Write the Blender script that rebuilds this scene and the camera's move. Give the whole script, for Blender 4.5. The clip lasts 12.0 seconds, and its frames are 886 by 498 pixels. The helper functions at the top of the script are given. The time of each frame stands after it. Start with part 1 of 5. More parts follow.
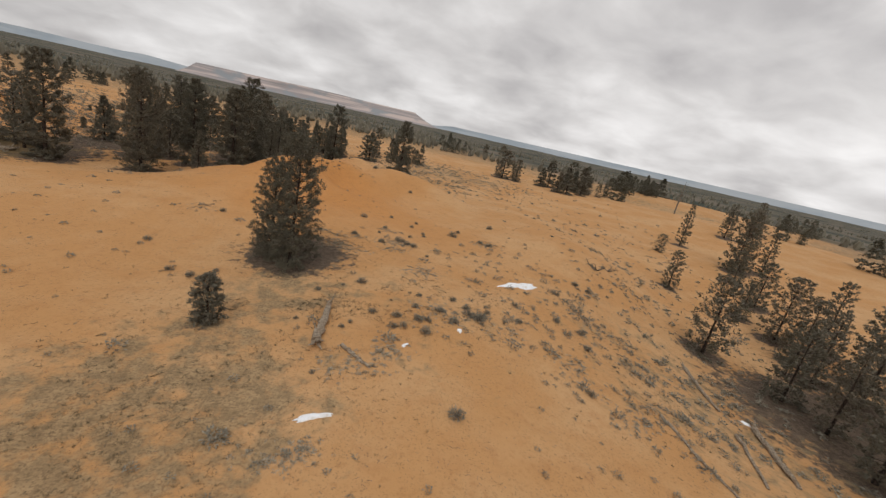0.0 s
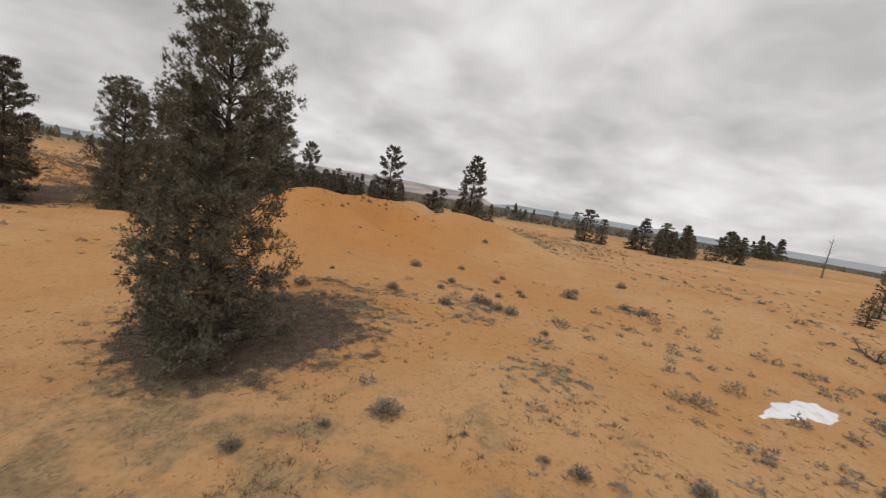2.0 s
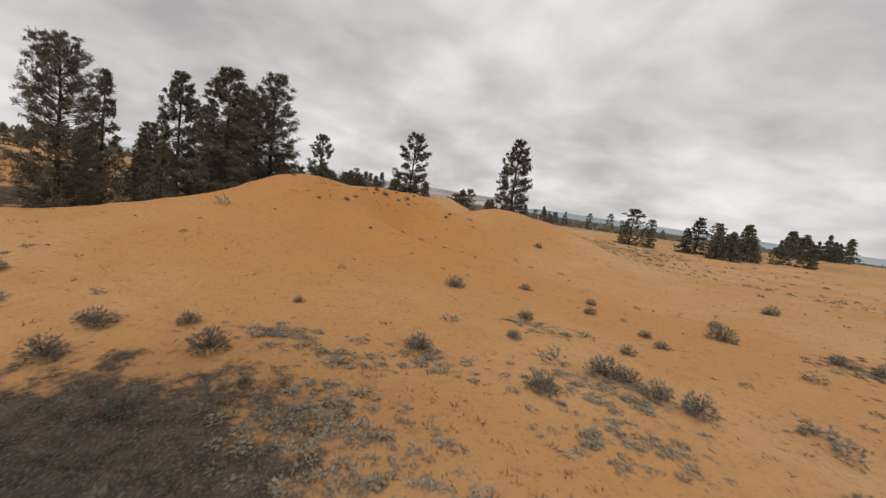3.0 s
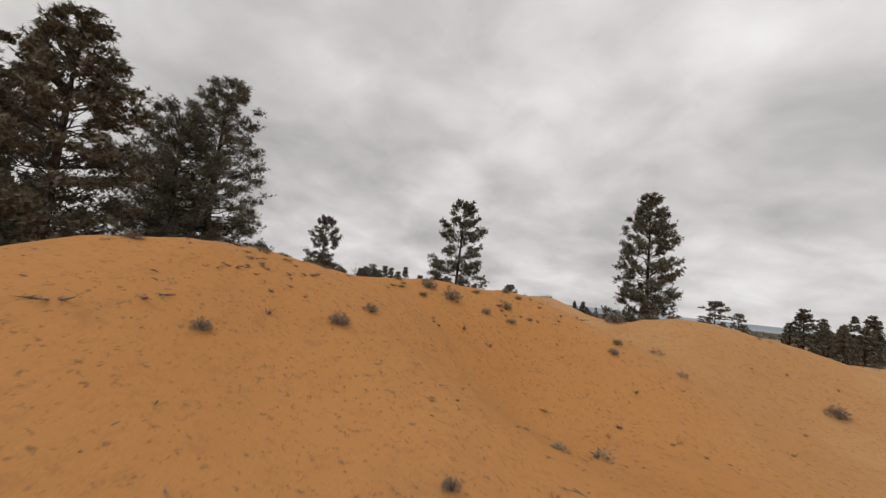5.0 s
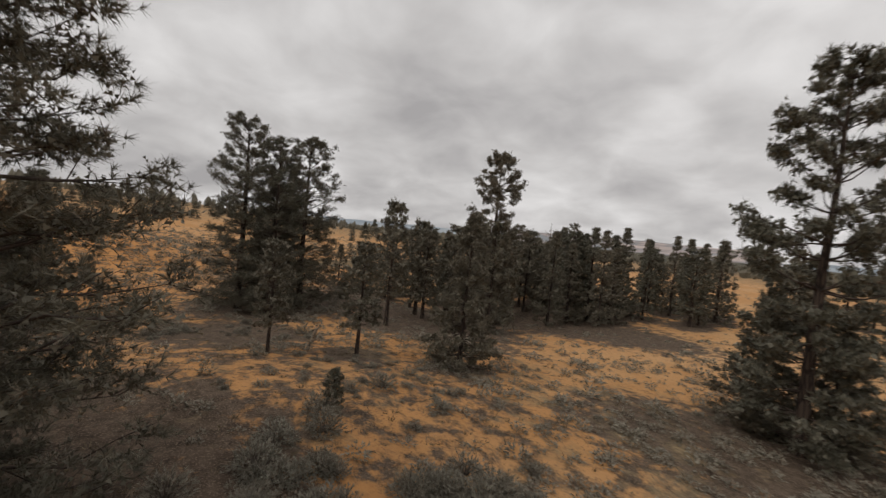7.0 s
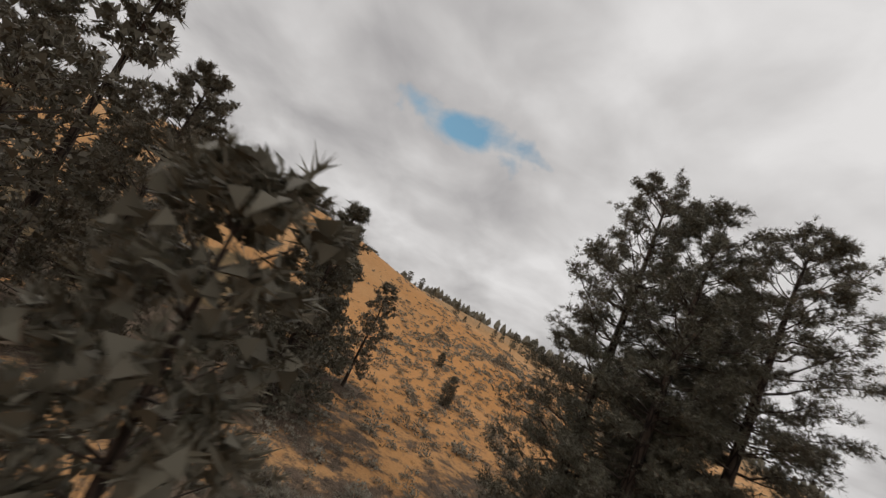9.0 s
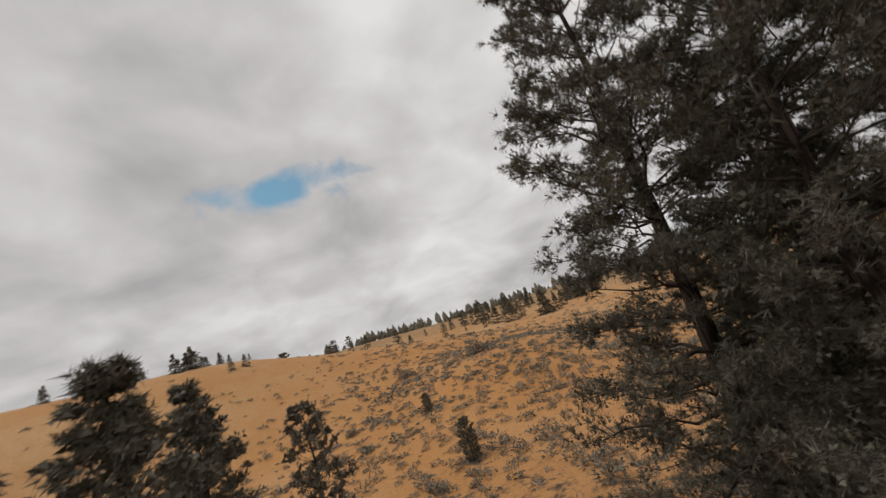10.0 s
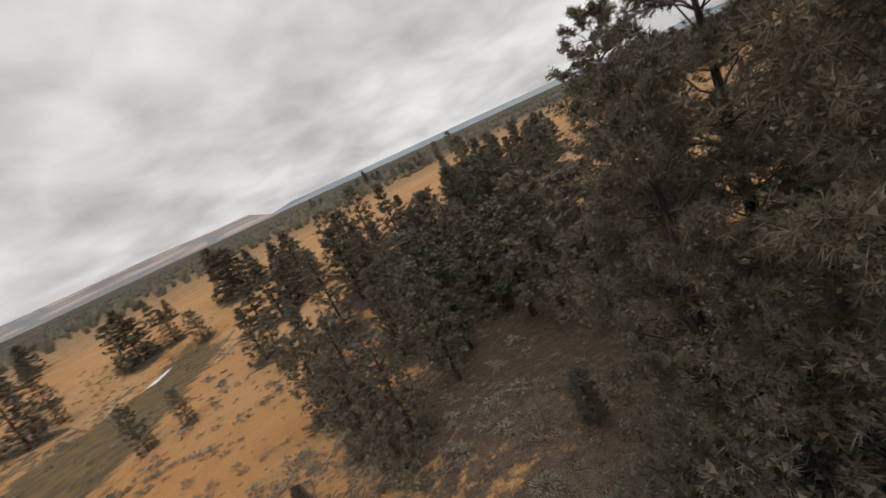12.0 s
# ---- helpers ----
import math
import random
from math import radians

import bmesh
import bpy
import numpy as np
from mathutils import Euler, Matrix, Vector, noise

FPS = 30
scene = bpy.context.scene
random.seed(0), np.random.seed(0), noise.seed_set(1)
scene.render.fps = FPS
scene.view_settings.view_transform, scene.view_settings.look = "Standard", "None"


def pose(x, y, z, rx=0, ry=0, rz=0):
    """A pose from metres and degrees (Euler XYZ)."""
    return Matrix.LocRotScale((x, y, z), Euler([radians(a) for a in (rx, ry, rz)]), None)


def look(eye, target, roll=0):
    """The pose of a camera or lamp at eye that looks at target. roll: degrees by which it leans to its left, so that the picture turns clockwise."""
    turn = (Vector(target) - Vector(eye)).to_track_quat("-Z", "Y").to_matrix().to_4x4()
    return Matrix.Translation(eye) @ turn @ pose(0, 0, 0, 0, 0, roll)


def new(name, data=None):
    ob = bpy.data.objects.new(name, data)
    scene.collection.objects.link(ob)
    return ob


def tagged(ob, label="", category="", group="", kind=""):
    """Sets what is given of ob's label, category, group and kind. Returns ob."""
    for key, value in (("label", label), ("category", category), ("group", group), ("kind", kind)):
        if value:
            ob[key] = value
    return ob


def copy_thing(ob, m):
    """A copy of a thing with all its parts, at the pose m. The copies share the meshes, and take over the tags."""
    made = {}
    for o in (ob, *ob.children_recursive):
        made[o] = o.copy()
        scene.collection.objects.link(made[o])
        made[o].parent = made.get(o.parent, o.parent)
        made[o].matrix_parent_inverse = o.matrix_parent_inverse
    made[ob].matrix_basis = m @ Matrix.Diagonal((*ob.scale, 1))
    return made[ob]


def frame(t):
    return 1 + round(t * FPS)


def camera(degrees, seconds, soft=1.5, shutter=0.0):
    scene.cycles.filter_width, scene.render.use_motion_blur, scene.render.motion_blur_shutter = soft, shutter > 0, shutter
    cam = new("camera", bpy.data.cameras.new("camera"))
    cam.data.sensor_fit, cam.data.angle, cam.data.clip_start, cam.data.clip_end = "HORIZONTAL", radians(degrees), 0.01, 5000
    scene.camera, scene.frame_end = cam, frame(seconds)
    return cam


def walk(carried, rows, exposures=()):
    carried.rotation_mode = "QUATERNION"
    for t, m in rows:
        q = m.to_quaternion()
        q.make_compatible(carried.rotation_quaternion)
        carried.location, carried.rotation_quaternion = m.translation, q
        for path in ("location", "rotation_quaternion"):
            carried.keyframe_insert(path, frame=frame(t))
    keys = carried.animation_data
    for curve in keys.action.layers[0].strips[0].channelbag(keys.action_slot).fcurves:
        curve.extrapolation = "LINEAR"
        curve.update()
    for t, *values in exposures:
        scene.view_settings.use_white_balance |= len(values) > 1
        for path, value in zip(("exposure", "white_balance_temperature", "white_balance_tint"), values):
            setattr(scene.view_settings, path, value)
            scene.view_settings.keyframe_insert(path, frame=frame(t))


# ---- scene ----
cam = camera(93.3, 12.0, soft=1.35, shutter=0.12)
PATH = [
    (0.0, (-7.91, 7.94, 10.43), (-6.45, 17.44, 7.69), 12.8),
    (0.5, (-7.40, 12.30, 8.59), (-6.36, 21.88, 5.92), 14.2),
    (1.0, (-7.18, 16.82, 6.90), (-6.61, 26.62, 5.01), 13.8),
    (1.5, (-7.30, 21.50, 5.44), (-7.21, 31.41, 4.12), 12.0),
    (2.0, (-7.80, 26.02, 4.29), (-8.14, 35.94, 3.04), 9.7),
    (2.5, (-8.58, 31.32, 3.56), (-9.35, 41.21, 2.29), 8.2),
    (3.0, (-9.41, 36.14, 2.94), (-10.33, 46.03, 1.74), 8.5),
    (4.8, (-15.07, 52.99, 2.81), (-16.34, 62.89, 3.38), 6.5),
    (5.0, (-15.43, 54.64, 2.64), (-17.00, 64.46, 3.71), 6.3),
    (5.5, (-16.99, 58.66, 2.91), (-18.77, 68.35, 4.57), 5.9),
    (6.0, (-18.23, 62.17, 3.28), (-20.16, 71.87, 4.76), 5.4),
    (6.5, (-19.61, 66.61, 4.01), (-22.57, 76.14, 4.60), 5.2),
    (7.0, (-21.43, 70.89, 3.93), (-27.13, 79.10, 3.50), 5.6),
    (7.5, (-23.59, 73.30, 3.70), (-31.08, 79.80, 2.44), 8.9),
    (7.7, (-24.37, 74.00, 3.63), (-32.38, 79.80, 2.15), 10.9),
    (9.3, (-33.61, 80.27, 2.81), (-43.14, 77.89, 4.70), 24.8),
    (9.5, (-34.84, 80.10, 3.02), (-44.49, 78.53, 5.13), 13.9),
    (9.7, (-36.04, 79.90, 3.29), (-45.78, 79.42, 5.52), -0.1),
    (10.0, (-37.74, 79.55, 3.69), (-47.50, 80.72, 5.48), -18.8),
    (10.5, (-41.55, 79.65, 4.46), (-50.36, 84.39, 4.28), -37.5),
    (11.0, (-44.74, 80.64, 5.12), (-51.32, 88.17, 4.99), -34.6),
    (11.5, (-46.84, 81.52, 5.89), (-48.66, 91.26, 4.53), -30.3),
    (12.0, (-48.90, 82.76, 7.09), (-45.18, 91.72, 4.68), -24.7),
]
EXPOSURES = [(0.0, 0.03), (3.0, 0.02), (5.0, -0.08), (6.0, -0.09), (6.5, -0.12), (9.5, -0.06), (12.0, -0.02)]
walk(cam, [(t, look(e, g, r)) for t, e, g, r in PATH], EXPOSURES)

# ---- sky and sun: a high overcast with one blue gap in the west ----
SUN_UP, SUN_TURN = radians(48), radians(200)
world = bpy.data.worlds.new("overcast_sky")
scene.world = world
world.use_nodes = True
wn, wl = world.node_tree.nodes, world.node_tree.links
wn.clear()


def wnode(kind, **kw):
    n = wn.new(kind)
    for k, v in kw.items():
        n.inputs[k].default_value = v
    return n


def wmath(op, a, b=None, c=None, clamp=False):
    n = wn.new("ShaderNodeMath")
    n.operation, n.use_clamp = op, clamp
    for k, v in enumerate((a, b, c)):
        if v is None:
            continue
        if isinstance(v, (int, float)):
            n.inputs[k].default_value = v
        else:
            wl.new(v, n.inputs[k])
    return n.outputs[0]


coord = wn.new("ShaderNodeTexCoord")
split = wn.new("ShaderNodeSeparateXYZ")
wl.new(coord.outputs["Generated"], split.inputs[0])
up = wmath("ADD", wmath("MAXIMUM", split.outputs[2], 0.0), 0.34)
flat = wn.new("ShaderNodeCombineXYZ")
wl.new(wmath("DIVIDE", split.outputs[0], up), flat.inputs[0])
wl.new(wmath("DIVIDE", split.outputs[1], up), flat.inputs[1])
big = wnode("ShaderNodeTexNoise", Scale=1.15, Detail=4.0, Roughness=0.45, Distortion=0.25)
wl.new(flat.outputs[0], big.inputs["Vector"])
fine = wnode("ShaderNodeTexNoise", Scale=3.4, Detail=6.0, Roughness=0.50, Distortion=0.3)
wl.new(flat.outputs[0], fine.inputs["Vector"])
mixed = wmath("ADD", wmath("MULTIPLY", big.outputs[0], 0.62), wmath("MULTIPLY", fine.outputs[0], 0.38))
ramp = wn.new("ShaderNodeValToRGB")
el = ramp.color_ramp.elements
el[0].position, el[0].color = 0.36, (0.435, 0.42, 0.422, 1)
el[1].position, el[1].color = 0.63, (0.83, 0.812, 0.805, 1)
mid = el.new(0.48)
mid.color = (0.60, 0.582, 0.576, 1)
wl.new(mixed, ramp.inputs[0])
# the gap in the cloud
gap = wn.new("ShaderNodeVectorMath")
gap.operation = "SUBTRACT"
wl.new(coord.outputs["Generated"], gap.inputs[0])
gap.inputs[1].default_value = (-0.894, -0.205, 0.398)
gs = wn.new("ShaderNodeSeparateXYZ")
wl.new(gap.outputs[0], gs.inputs[0])
along = wmath("MULTIPLY", wmath("ADD", wmath("MULTIPLY", gs.outputs[0], 0.32), wmath("MULTIPLY", gs.outputs[1], -0.95)), 6.2)
over = wmath("MULTIPLY", gs.outputs[2], 23.0)
far = wmath("SQRT", wmath("ADD", wmath("MULTIPLY", along, along), wmath("MULTIPLY", over, over)))
ragged = wmath("ADD", far, wmath("MULTIPLY", wmath("SUBTRACT", fine.outputs[0], 0.5), 5.0))
hole = wmath("SUBTRACT", 1.35, wmath("MULTIPLY", ragged, 1.25), clamp=True)
cover = wmath("SUBTRACT", 1.0, wmath("MULTIPLY", hole, 0.85), clamp=True)
sky = wn.new("ShaderNodeTexSky")
sky.sky_type, sky.sun_disc, sky.sun_elevation, sky.sun_rotation = "NISHITA", False, SUN_UP, SUN_TURN
clear = wnode("ShaderNodeBackground", Strength=0.10)
cloud = wnode("ShaderNodeBackground", Strength=1.0)
# the cover thins out towards the north-east
thin = wmath("ADD", wmath("ADD", wmath("MULTIPLY", split.outputs[0], 0.60), wmath("MULTIPLY", split.outputs[1], 0.48)), wmath("MULTIPLY", split.outputs[2], 0.64))
thin = wmath("MAXIMUM", thin, 0.0)
wl.new(wmath("ADD", wmath("MULTIPLY", wmath("MULTIPLY", thin, thin), 0.22), 0.95), cloud.inputs[1])
tint = wn.new("ShaderNodeMix")
tint.data_type, tint.blend_type = "RGBA", "MULTIPLY"
tint.inputs[0].default_value = 1.0
tint.inputs[7].default_value = (0.62, 1.05, 1.0, 1)
wl.new(sky.outputs[0], tint.inputs[6])
wl.new(tint.outputs[2], clear.inputs[0])
wl.new(ramp.outputs[0], cloud.inputs[0])
both = wn.new("ShaderNodeMixShader")
wl.new(cover, both.inputs[0])
wl.new(clear.outputs[0], both.inputs[1])
wl.new(cloud.outputs[0], both.inputs[2])
wout = wn.new("ShaderNodeOutputWorld")
wl.new(both.outputs[0], wout.inputs[0])

sun = new("sun", bpy.data.lights.new("sun", "SUN"))
sun.data.energy, sun.data.angle, sun.data.color = 0.9, radians(25), (1.0, 0.96, 0.90)
sun.matrix_world = look((0, 0, 60), (-math.sin(SUN_TURN) * math.cos(SUN_UP), -math.cos(SUN_TURN) * math.cos(SUN_UP), 60 - math.sin(SUN_UP)))
tagged(sun, "veiled sun behind high overcast", "sun", kind="structure")


# ---- materials ----
class Nodes:
    """A small writer of node materials."""

    def __init__(self, name, rough=0.9, specular=0.2):
        self.mat = bpy.data.materials.new(name)
        self.mat.use_nodes = True
        self.n, self.l = self.mat.node_tree.nodes, self.mat.node_tree.links
        self.bsdf = self.n["Principled BSDF"]
        self.bsdf.inputs["Roughness"].default_value = rough
        self.bsdf.inputs["Specular IOR Level"].default_value = specular

    def put(self, value, socket):
        if isinstance(value, (int, float)):
            socket.default_value = value
        elif isinstance(value, tuple):
            socket.default_value = (*value, 1) if len(value) == 3 and socket.type == "RGBA" else value
        else:
            self.l.new(value, socket)

    def place(self, scale=(1, 1, 1)):
        c = self.n.new("ShaderNodeTexCoord")
        m = self.n.new("ShaderNodeMapping")
        m.inputs["Scale"].default_value = scale
        self.l.new(c.outputs["Object"], m.inputs[0])
        return m.outputs[0]

    def noise(self, scale, detail=4.0, rough=0.55, at=None, distort=0.0):
        t = self.n.new("ShaderNodeTexNoise")
        self.l.new(at or self.place(), t.inputs["Vector"])
        for k, v in (("Scale", scale), ("Detail", detail), ("Roughness", rough), ("Distortion", distort)):
            t.inputs[k].default_value = v
        return t.outputs[0]

    def voronoi(self, scale, at=None, feature="F1"):
        t = self.n.new("ShaderNodeTexVoronoi")
        t.feature = feature
        self.l.new(at or self.place(), t.inputs["Vector"])
        t.inputs["Scale"].default_value = scale
        return t.outputs["Distance"]

    def ramp(self, value, lo, hi):
        m = self.n.new("ShaderNodeMapRange")
        m.interpolation_type = "SMOOTHSTEP"
        self.l.new(value, m.inputs[0])
        m.inputs[1].default_value, m.inputs[2].default_value = lo, hi
        return m.outputs[0]

    def math(self, op, a, b, clamp=False):
        m = self.n.new("ShaderNodeMath")
        m.operation, m.use_clamp = op, clamp
        self.put(a, m.inputs[0])
        self.put(b, m.inputs[1])
        return m.outputs[0]

    def mix(self, f, a, b, blend="MIX"):
        m = self.n.new("ShaderNodeMix")
        m.data_type, m.blend_type = "RGBA", blend
        self.put(f, m.inputs[0])
        self.put(a, m.inputs[6])
        self.put(b, m.inputs[7])
        return m.outputs[2]

    def attribute(self, name):
        a = self.n.new("ShaderNodeAttribute")
        a.attribute_name = name
        return a.outputs["Fac"]

    def one(self):
        return self.n.new("ShaderNodeObjectInfo").outputs["Random"]

    def done(self, color, height=None, strength=0.4, distance=0.02):
        self.put(color, self.bsdf.inputs["Base Color"])
        if height is not None:
            b = self.n.new("ShaderNodeBump")
            b.inputs["Strength"].default_value, b.inputs["Distance"].default_value = strength, distance
            self.l.new(height, b.inputs["Height"])
            self.l.new(b.outputs[0], self.bsdf.inputs["Normal"])
        return self.mat


def ground_material():
    m = Nodes("desert_ground", 0.95, 0.1)
    tone = m.noise(0.11, 5, 0.6)
    sand = m.mix(m.ramp(tone, 0.38, 0.64), (0.51, 0.275, 0.115), (0.555, 0.335, 0.165))
    sand = m.mix(m.math("MULTIPLY", m.attribute("fresh"), 0.8), sand, (0.52, 0.235, 0.073))
    # darker mottling in the colour, partly standing for the shading of small relief
    blow = m.noise(0.9, 6, 0.62)
    sand = m.mix(m.math("MULTIPLY", m.ramp(blow, 0.50, 0.72), 0.35), sand, (0.42, 0.205, 0.085))
    lumps = m.noise(4.2, 5, 0.68)
    sand = m.mix(m.math("MULTIPLY", m.ramp(lumps, 0.50, 0.70), 0.40), sand, (0.36, 0.175, 0.072))
    grain = m.noise(45, 3, 0.7)
    sand = m.mix(m.math("MULTIPLY", m.ramp(grain, 0.55, 0.8), 0.18), sand, (0.30, 0.15, 0.07))
    # small dark bits of twig and bark lying on the sand
    bits = m.math("MULTIPLY", m.ramp(m.noise(11, 4, 0.75), 0.56, 0.66), m.ramp(m.noise(0.5, 4, 0.6), 0.28, 0.54))
    sand = m.mix(m.math("MULTIPLY", bits, 0.7), sand, (0.16, 0.105, 0.065))
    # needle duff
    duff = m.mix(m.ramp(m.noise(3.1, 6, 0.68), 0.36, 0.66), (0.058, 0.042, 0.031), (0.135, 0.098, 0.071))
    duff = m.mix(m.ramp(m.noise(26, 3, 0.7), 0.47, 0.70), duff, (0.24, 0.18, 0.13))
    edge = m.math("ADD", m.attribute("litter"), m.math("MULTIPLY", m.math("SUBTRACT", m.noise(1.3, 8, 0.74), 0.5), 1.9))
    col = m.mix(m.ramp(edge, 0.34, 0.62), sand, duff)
    # winter-brown meadow
    turf = m.mix(m.ramp(m.noise(0.8, 6, 0.65), 0.4, 0.62), (0.205, 0.138, 0.070), (0.120, 0.088, 0.048))
    turf = m.mix(m.ramp(m.noise(7, 4, 0.7), 0.5, 0.75), turf, (0.20, 0.145, 0.078))
    edge2 = m.math("ADD", m.attribute("meadow"), m.math("MULTIPLY", m.math("SUBTRACT", m.noise(0.45, 8, 0.68), 0.5), 1.3))
    col = m.mix(m.ramp(edge2, 0.40, 0.60), col, turf)
    # dry grey grass and brush matting
    mat = m.mix(m.ramp(m.noise(1.9, 6, 0.7), 0.4, 0.65), (0.24, 0.18, 0.105), (0.38, 0.275, 0.155))
    mat = m.mix(m.math("MULTIPLY", m.ramp(m.noise(8, 5, 0.76), 0.47, 0.60), 0.75), mat, (0.115, 0.090, 0.060))
    edge3 = m.math("ADD", m.attribute("scrub"), m.math("MULTIPLY", m.math("SUBTRACT", m.noise(0.7, 7, 0.66), 0.5), 1.5))
    col = m.mix(m.math("MULTIPLY", m.ramp(edge3, 0.45, 0.75), 0.8), col, mat)
    # wooded plain towards the horizon
    wood = m.mix(m.ramp(m.noise(0.012, 6, 0.6), 0.4, 0.6), (0.050, 0.058, 0.044), (0.15, 0.125, 0.095))
    col = m.mix(m.attribute("woods"), col, wood)
    h = m.math("ADD", m.math("MULTIPLY", m.noise(2.2, 6, 0.6), 0.8), m.math("MULTIPLY", grain, 0.12))
    h = m.math("ADD", h, m.math("MULTIPLY", edge, 0.15))
    h = m.math("ADD", h, m.math("MULTIPLY", lumps, 0.55))
    return m.done(col, h, 0.75, 0.09)


def bark_material():
    m = Nodes("pine_bark", 0.92, 0.15)
    at = m.place((1, 1, 0.22))
    plates = m.voronoi(9, at, "DISTANCE_TO_EDGE")
    col = m.mix(m.ramp(plates, 0.02, 0.22), (0.028, 0.022, 0.019), (0.092, 0.066, 0.052))
    col = m.mix(m.math("MULTIPLY", m.ramp(m.noise(5, 5, 0.6, at), 0.5, 0.8), 0.5), col, (0.135, 0.105, 0.085))
    return m.done(col, plates, 0.8, 0.03)


def twig_material(name, a, b):
    m = Nodes(name, 0.9, 0.15)
    return m.done(m.mix(m.ramp(m.noise(6, 4), 0.35, 0.65), a, b))


def leaf_material(name, dark, light, dead, rough=0.62, specular=0.35):
    m = Nodes(name, rough, specular)
    tone = m.attribute("tone")
    col = m.mix(tone, dark, light)
    col = m.mix(m.ramp(tone, 0.90, 0.99), col, dead)
    col = m.mix(m.math("MULTIPLY", m.one(), 0.35), col, dead, "MIX")
    return m.done(col)


def weathered_wood():
    m = Nodes("weathered_wood", 0.85, 0.2)
    at = m.place((1.0, 9, 9))
    g = m.noise(2.2, 6, 0.65, at, 0.4)
    col = m.mix(m.ramp(g, 0.36, 0.62), (0.13, 0.095, 0.065), (0.40, 0.33, 0.25))
    col = m.mix(m.ramp(m.noise(1.3, 4), 0.5, 0.75), col, (0.24, 0.17, 0.11))
    return m.done(col, g, 0.7, 0.03)


def snow_material():
    m = Nodes("old_snow", 0.7, 0.3)
    col = m.mix(m.ramp(m.noise(3, 6, 0.6), 0.45, 0.75), (0.86, 0.87, 0.90), (0.66, 0.60, 0.53))
    return m.done(col, m.noise(7, 5, 0.6), 0.5, 0.03)


def ice_material():
    m = Nodes("pond_ice", 0.16, 0.5)
    col = m.mix(m.ramp(m.noise(0.5, 5, 0.6), 0.4, 0.62), (0.20, 0.215, 0.235), (0.40, 0.41, 0.43))
    return m.done(col, m.noise(1.2, 5), 0.08, 0.02)


def far_rock():
    m = Nodes("far_mesa", 0.95, 0.1)
    c = m.n.new("ShaderNodeTexCoord")
    s = m.n.new("ShaderNodeSeparateXYZ")
    m.l.new(c.outputs["Object"], s.inputs[0])
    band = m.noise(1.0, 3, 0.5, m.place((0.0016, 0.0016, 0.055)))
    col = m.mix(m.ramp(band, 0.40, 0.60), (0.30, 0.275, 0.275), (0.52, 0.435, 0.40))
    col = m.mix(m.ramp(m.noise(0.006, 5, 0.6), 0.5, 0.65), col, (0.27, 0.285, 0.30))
    return m.done(col)


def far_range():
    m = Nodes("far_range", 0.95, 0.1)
    # blue-grey stands for haze, put straight into the base colour
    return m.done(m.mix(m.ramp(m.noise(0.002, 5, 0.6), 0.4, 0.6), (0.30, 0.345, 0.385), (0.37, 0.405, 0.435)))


GROUND, BARK = ground_material(), bark_material()
LIMB = twig_material("pine_limb", (0.052, 0.041, 0.035), (0.105, 0.080, 0.066))
DEADWOOD = twig_material("grey_dead_twig", (0.10, 0.082, 0.066), (0.235, 0.20, 0.165))
NEEDLE = leaf_material("pine_needles", (0.088, 0.084, 0.062), (0.195, 0.182, 0.130), (0.22, 0.165, 0.115))
SAGE = leaf_material("sagebrush", (0.165, 0.152, 0.120), (0.40, 0.375, 0.300), (0.26, 0.215, 0.165), 0.85, 0.15)
DEADMAT = leaf_material("dead_brush", (0.24, 0.195, 0.140), (0.48, 0.415, 0.310), (0.31, 0.25, 0.18), 0.9, 0.1)
STRAW = leaf_material("dry_grass", (0.20, 0.155, 0.085), (0.43, 0.34, 0.20), (0.26, 0.22, 0.16), 0.85, 0.15)
STUBBLE = leaf_material("grass_stubble", (0.115, 0.088, 0.055), (0.30, 0.24, 0.155), (0.18, 0.15, 0.11), 0.9, 0.1)
WOOD, SNOW, ICE = weathered_wood(), snow_material(), ice_material()
MESA, HAZED_RANGE = far_rock(), far_range()


# ---- the ground: dunes and hollows as rounded mounds over a level plain ----
MOUNDS = []


def mound(x, y, height, long, wide, turn=0.0):
    MOUNDS.append((x, y, height, long, wide, math.cos(radians(turn)), math.sin(radians(turn))))


# main dune crest
mound(-17, 64, 2.93, 7, 3.2, 35)
mound(-24, 57, 2.86, 8, 4, 45)
mound(-33, 49, 1.23, 9, 6, 40)
mound(-11, 67, 0.81, 5, 3, 20)
mound(-5, 73, 1.77, 6, 4, -20)
mound(-20, 61, 1.69, 3.5, 2.6, 40)
mound(-8, 78, 1.53, 5, 4)
mound(-3, 66, 0.65, 6, 6)
mound(-9, 48, 1.59, 9, 8)
# dune back and sand flat
mound(4, 37, 1.13, 6, 6)
mound(-6, 30, 0.89, 6, 7)
mound(-12, 38, 0.27, 7, 6)
mound(-24, 40, 0.09, 8, 7)
mound(-12, 22, 0.16, 9, 8)
mound(0, 20, 0.89, 9, 9)
mound(8, 30, 0.47, 6, 6)
# eastern slope
mound(20, 38, -1.36, 9, 9)
mound(14, 52, 2.91, 8, 9)
mound(24, 60, -0.16, 9, 10)
mound(12, 70, 1.31, 9, 9)
mound(30, 76, 0.32, 12, 10)
# hollow with the pine stand
mound(-31, 76, 1.46, 6, 5)
mound(-26, 83, 0.40, 7, 5)
mound(-36, 83, 0.19, 7, 6)
mound(-22, 94, 0.53, 9, 8)
mound(-44, 70, 0.51, 7, 7)
mound(-38, 60, -0.80, 8, 8)
mound(-55, 79, 0.23, 8, 7)
mound(-46, 94, 1.06, 7, 7)
mound(-43, 103, -2.11, 8, 7)
mound(-58, 110, 0.41, 10, 9)
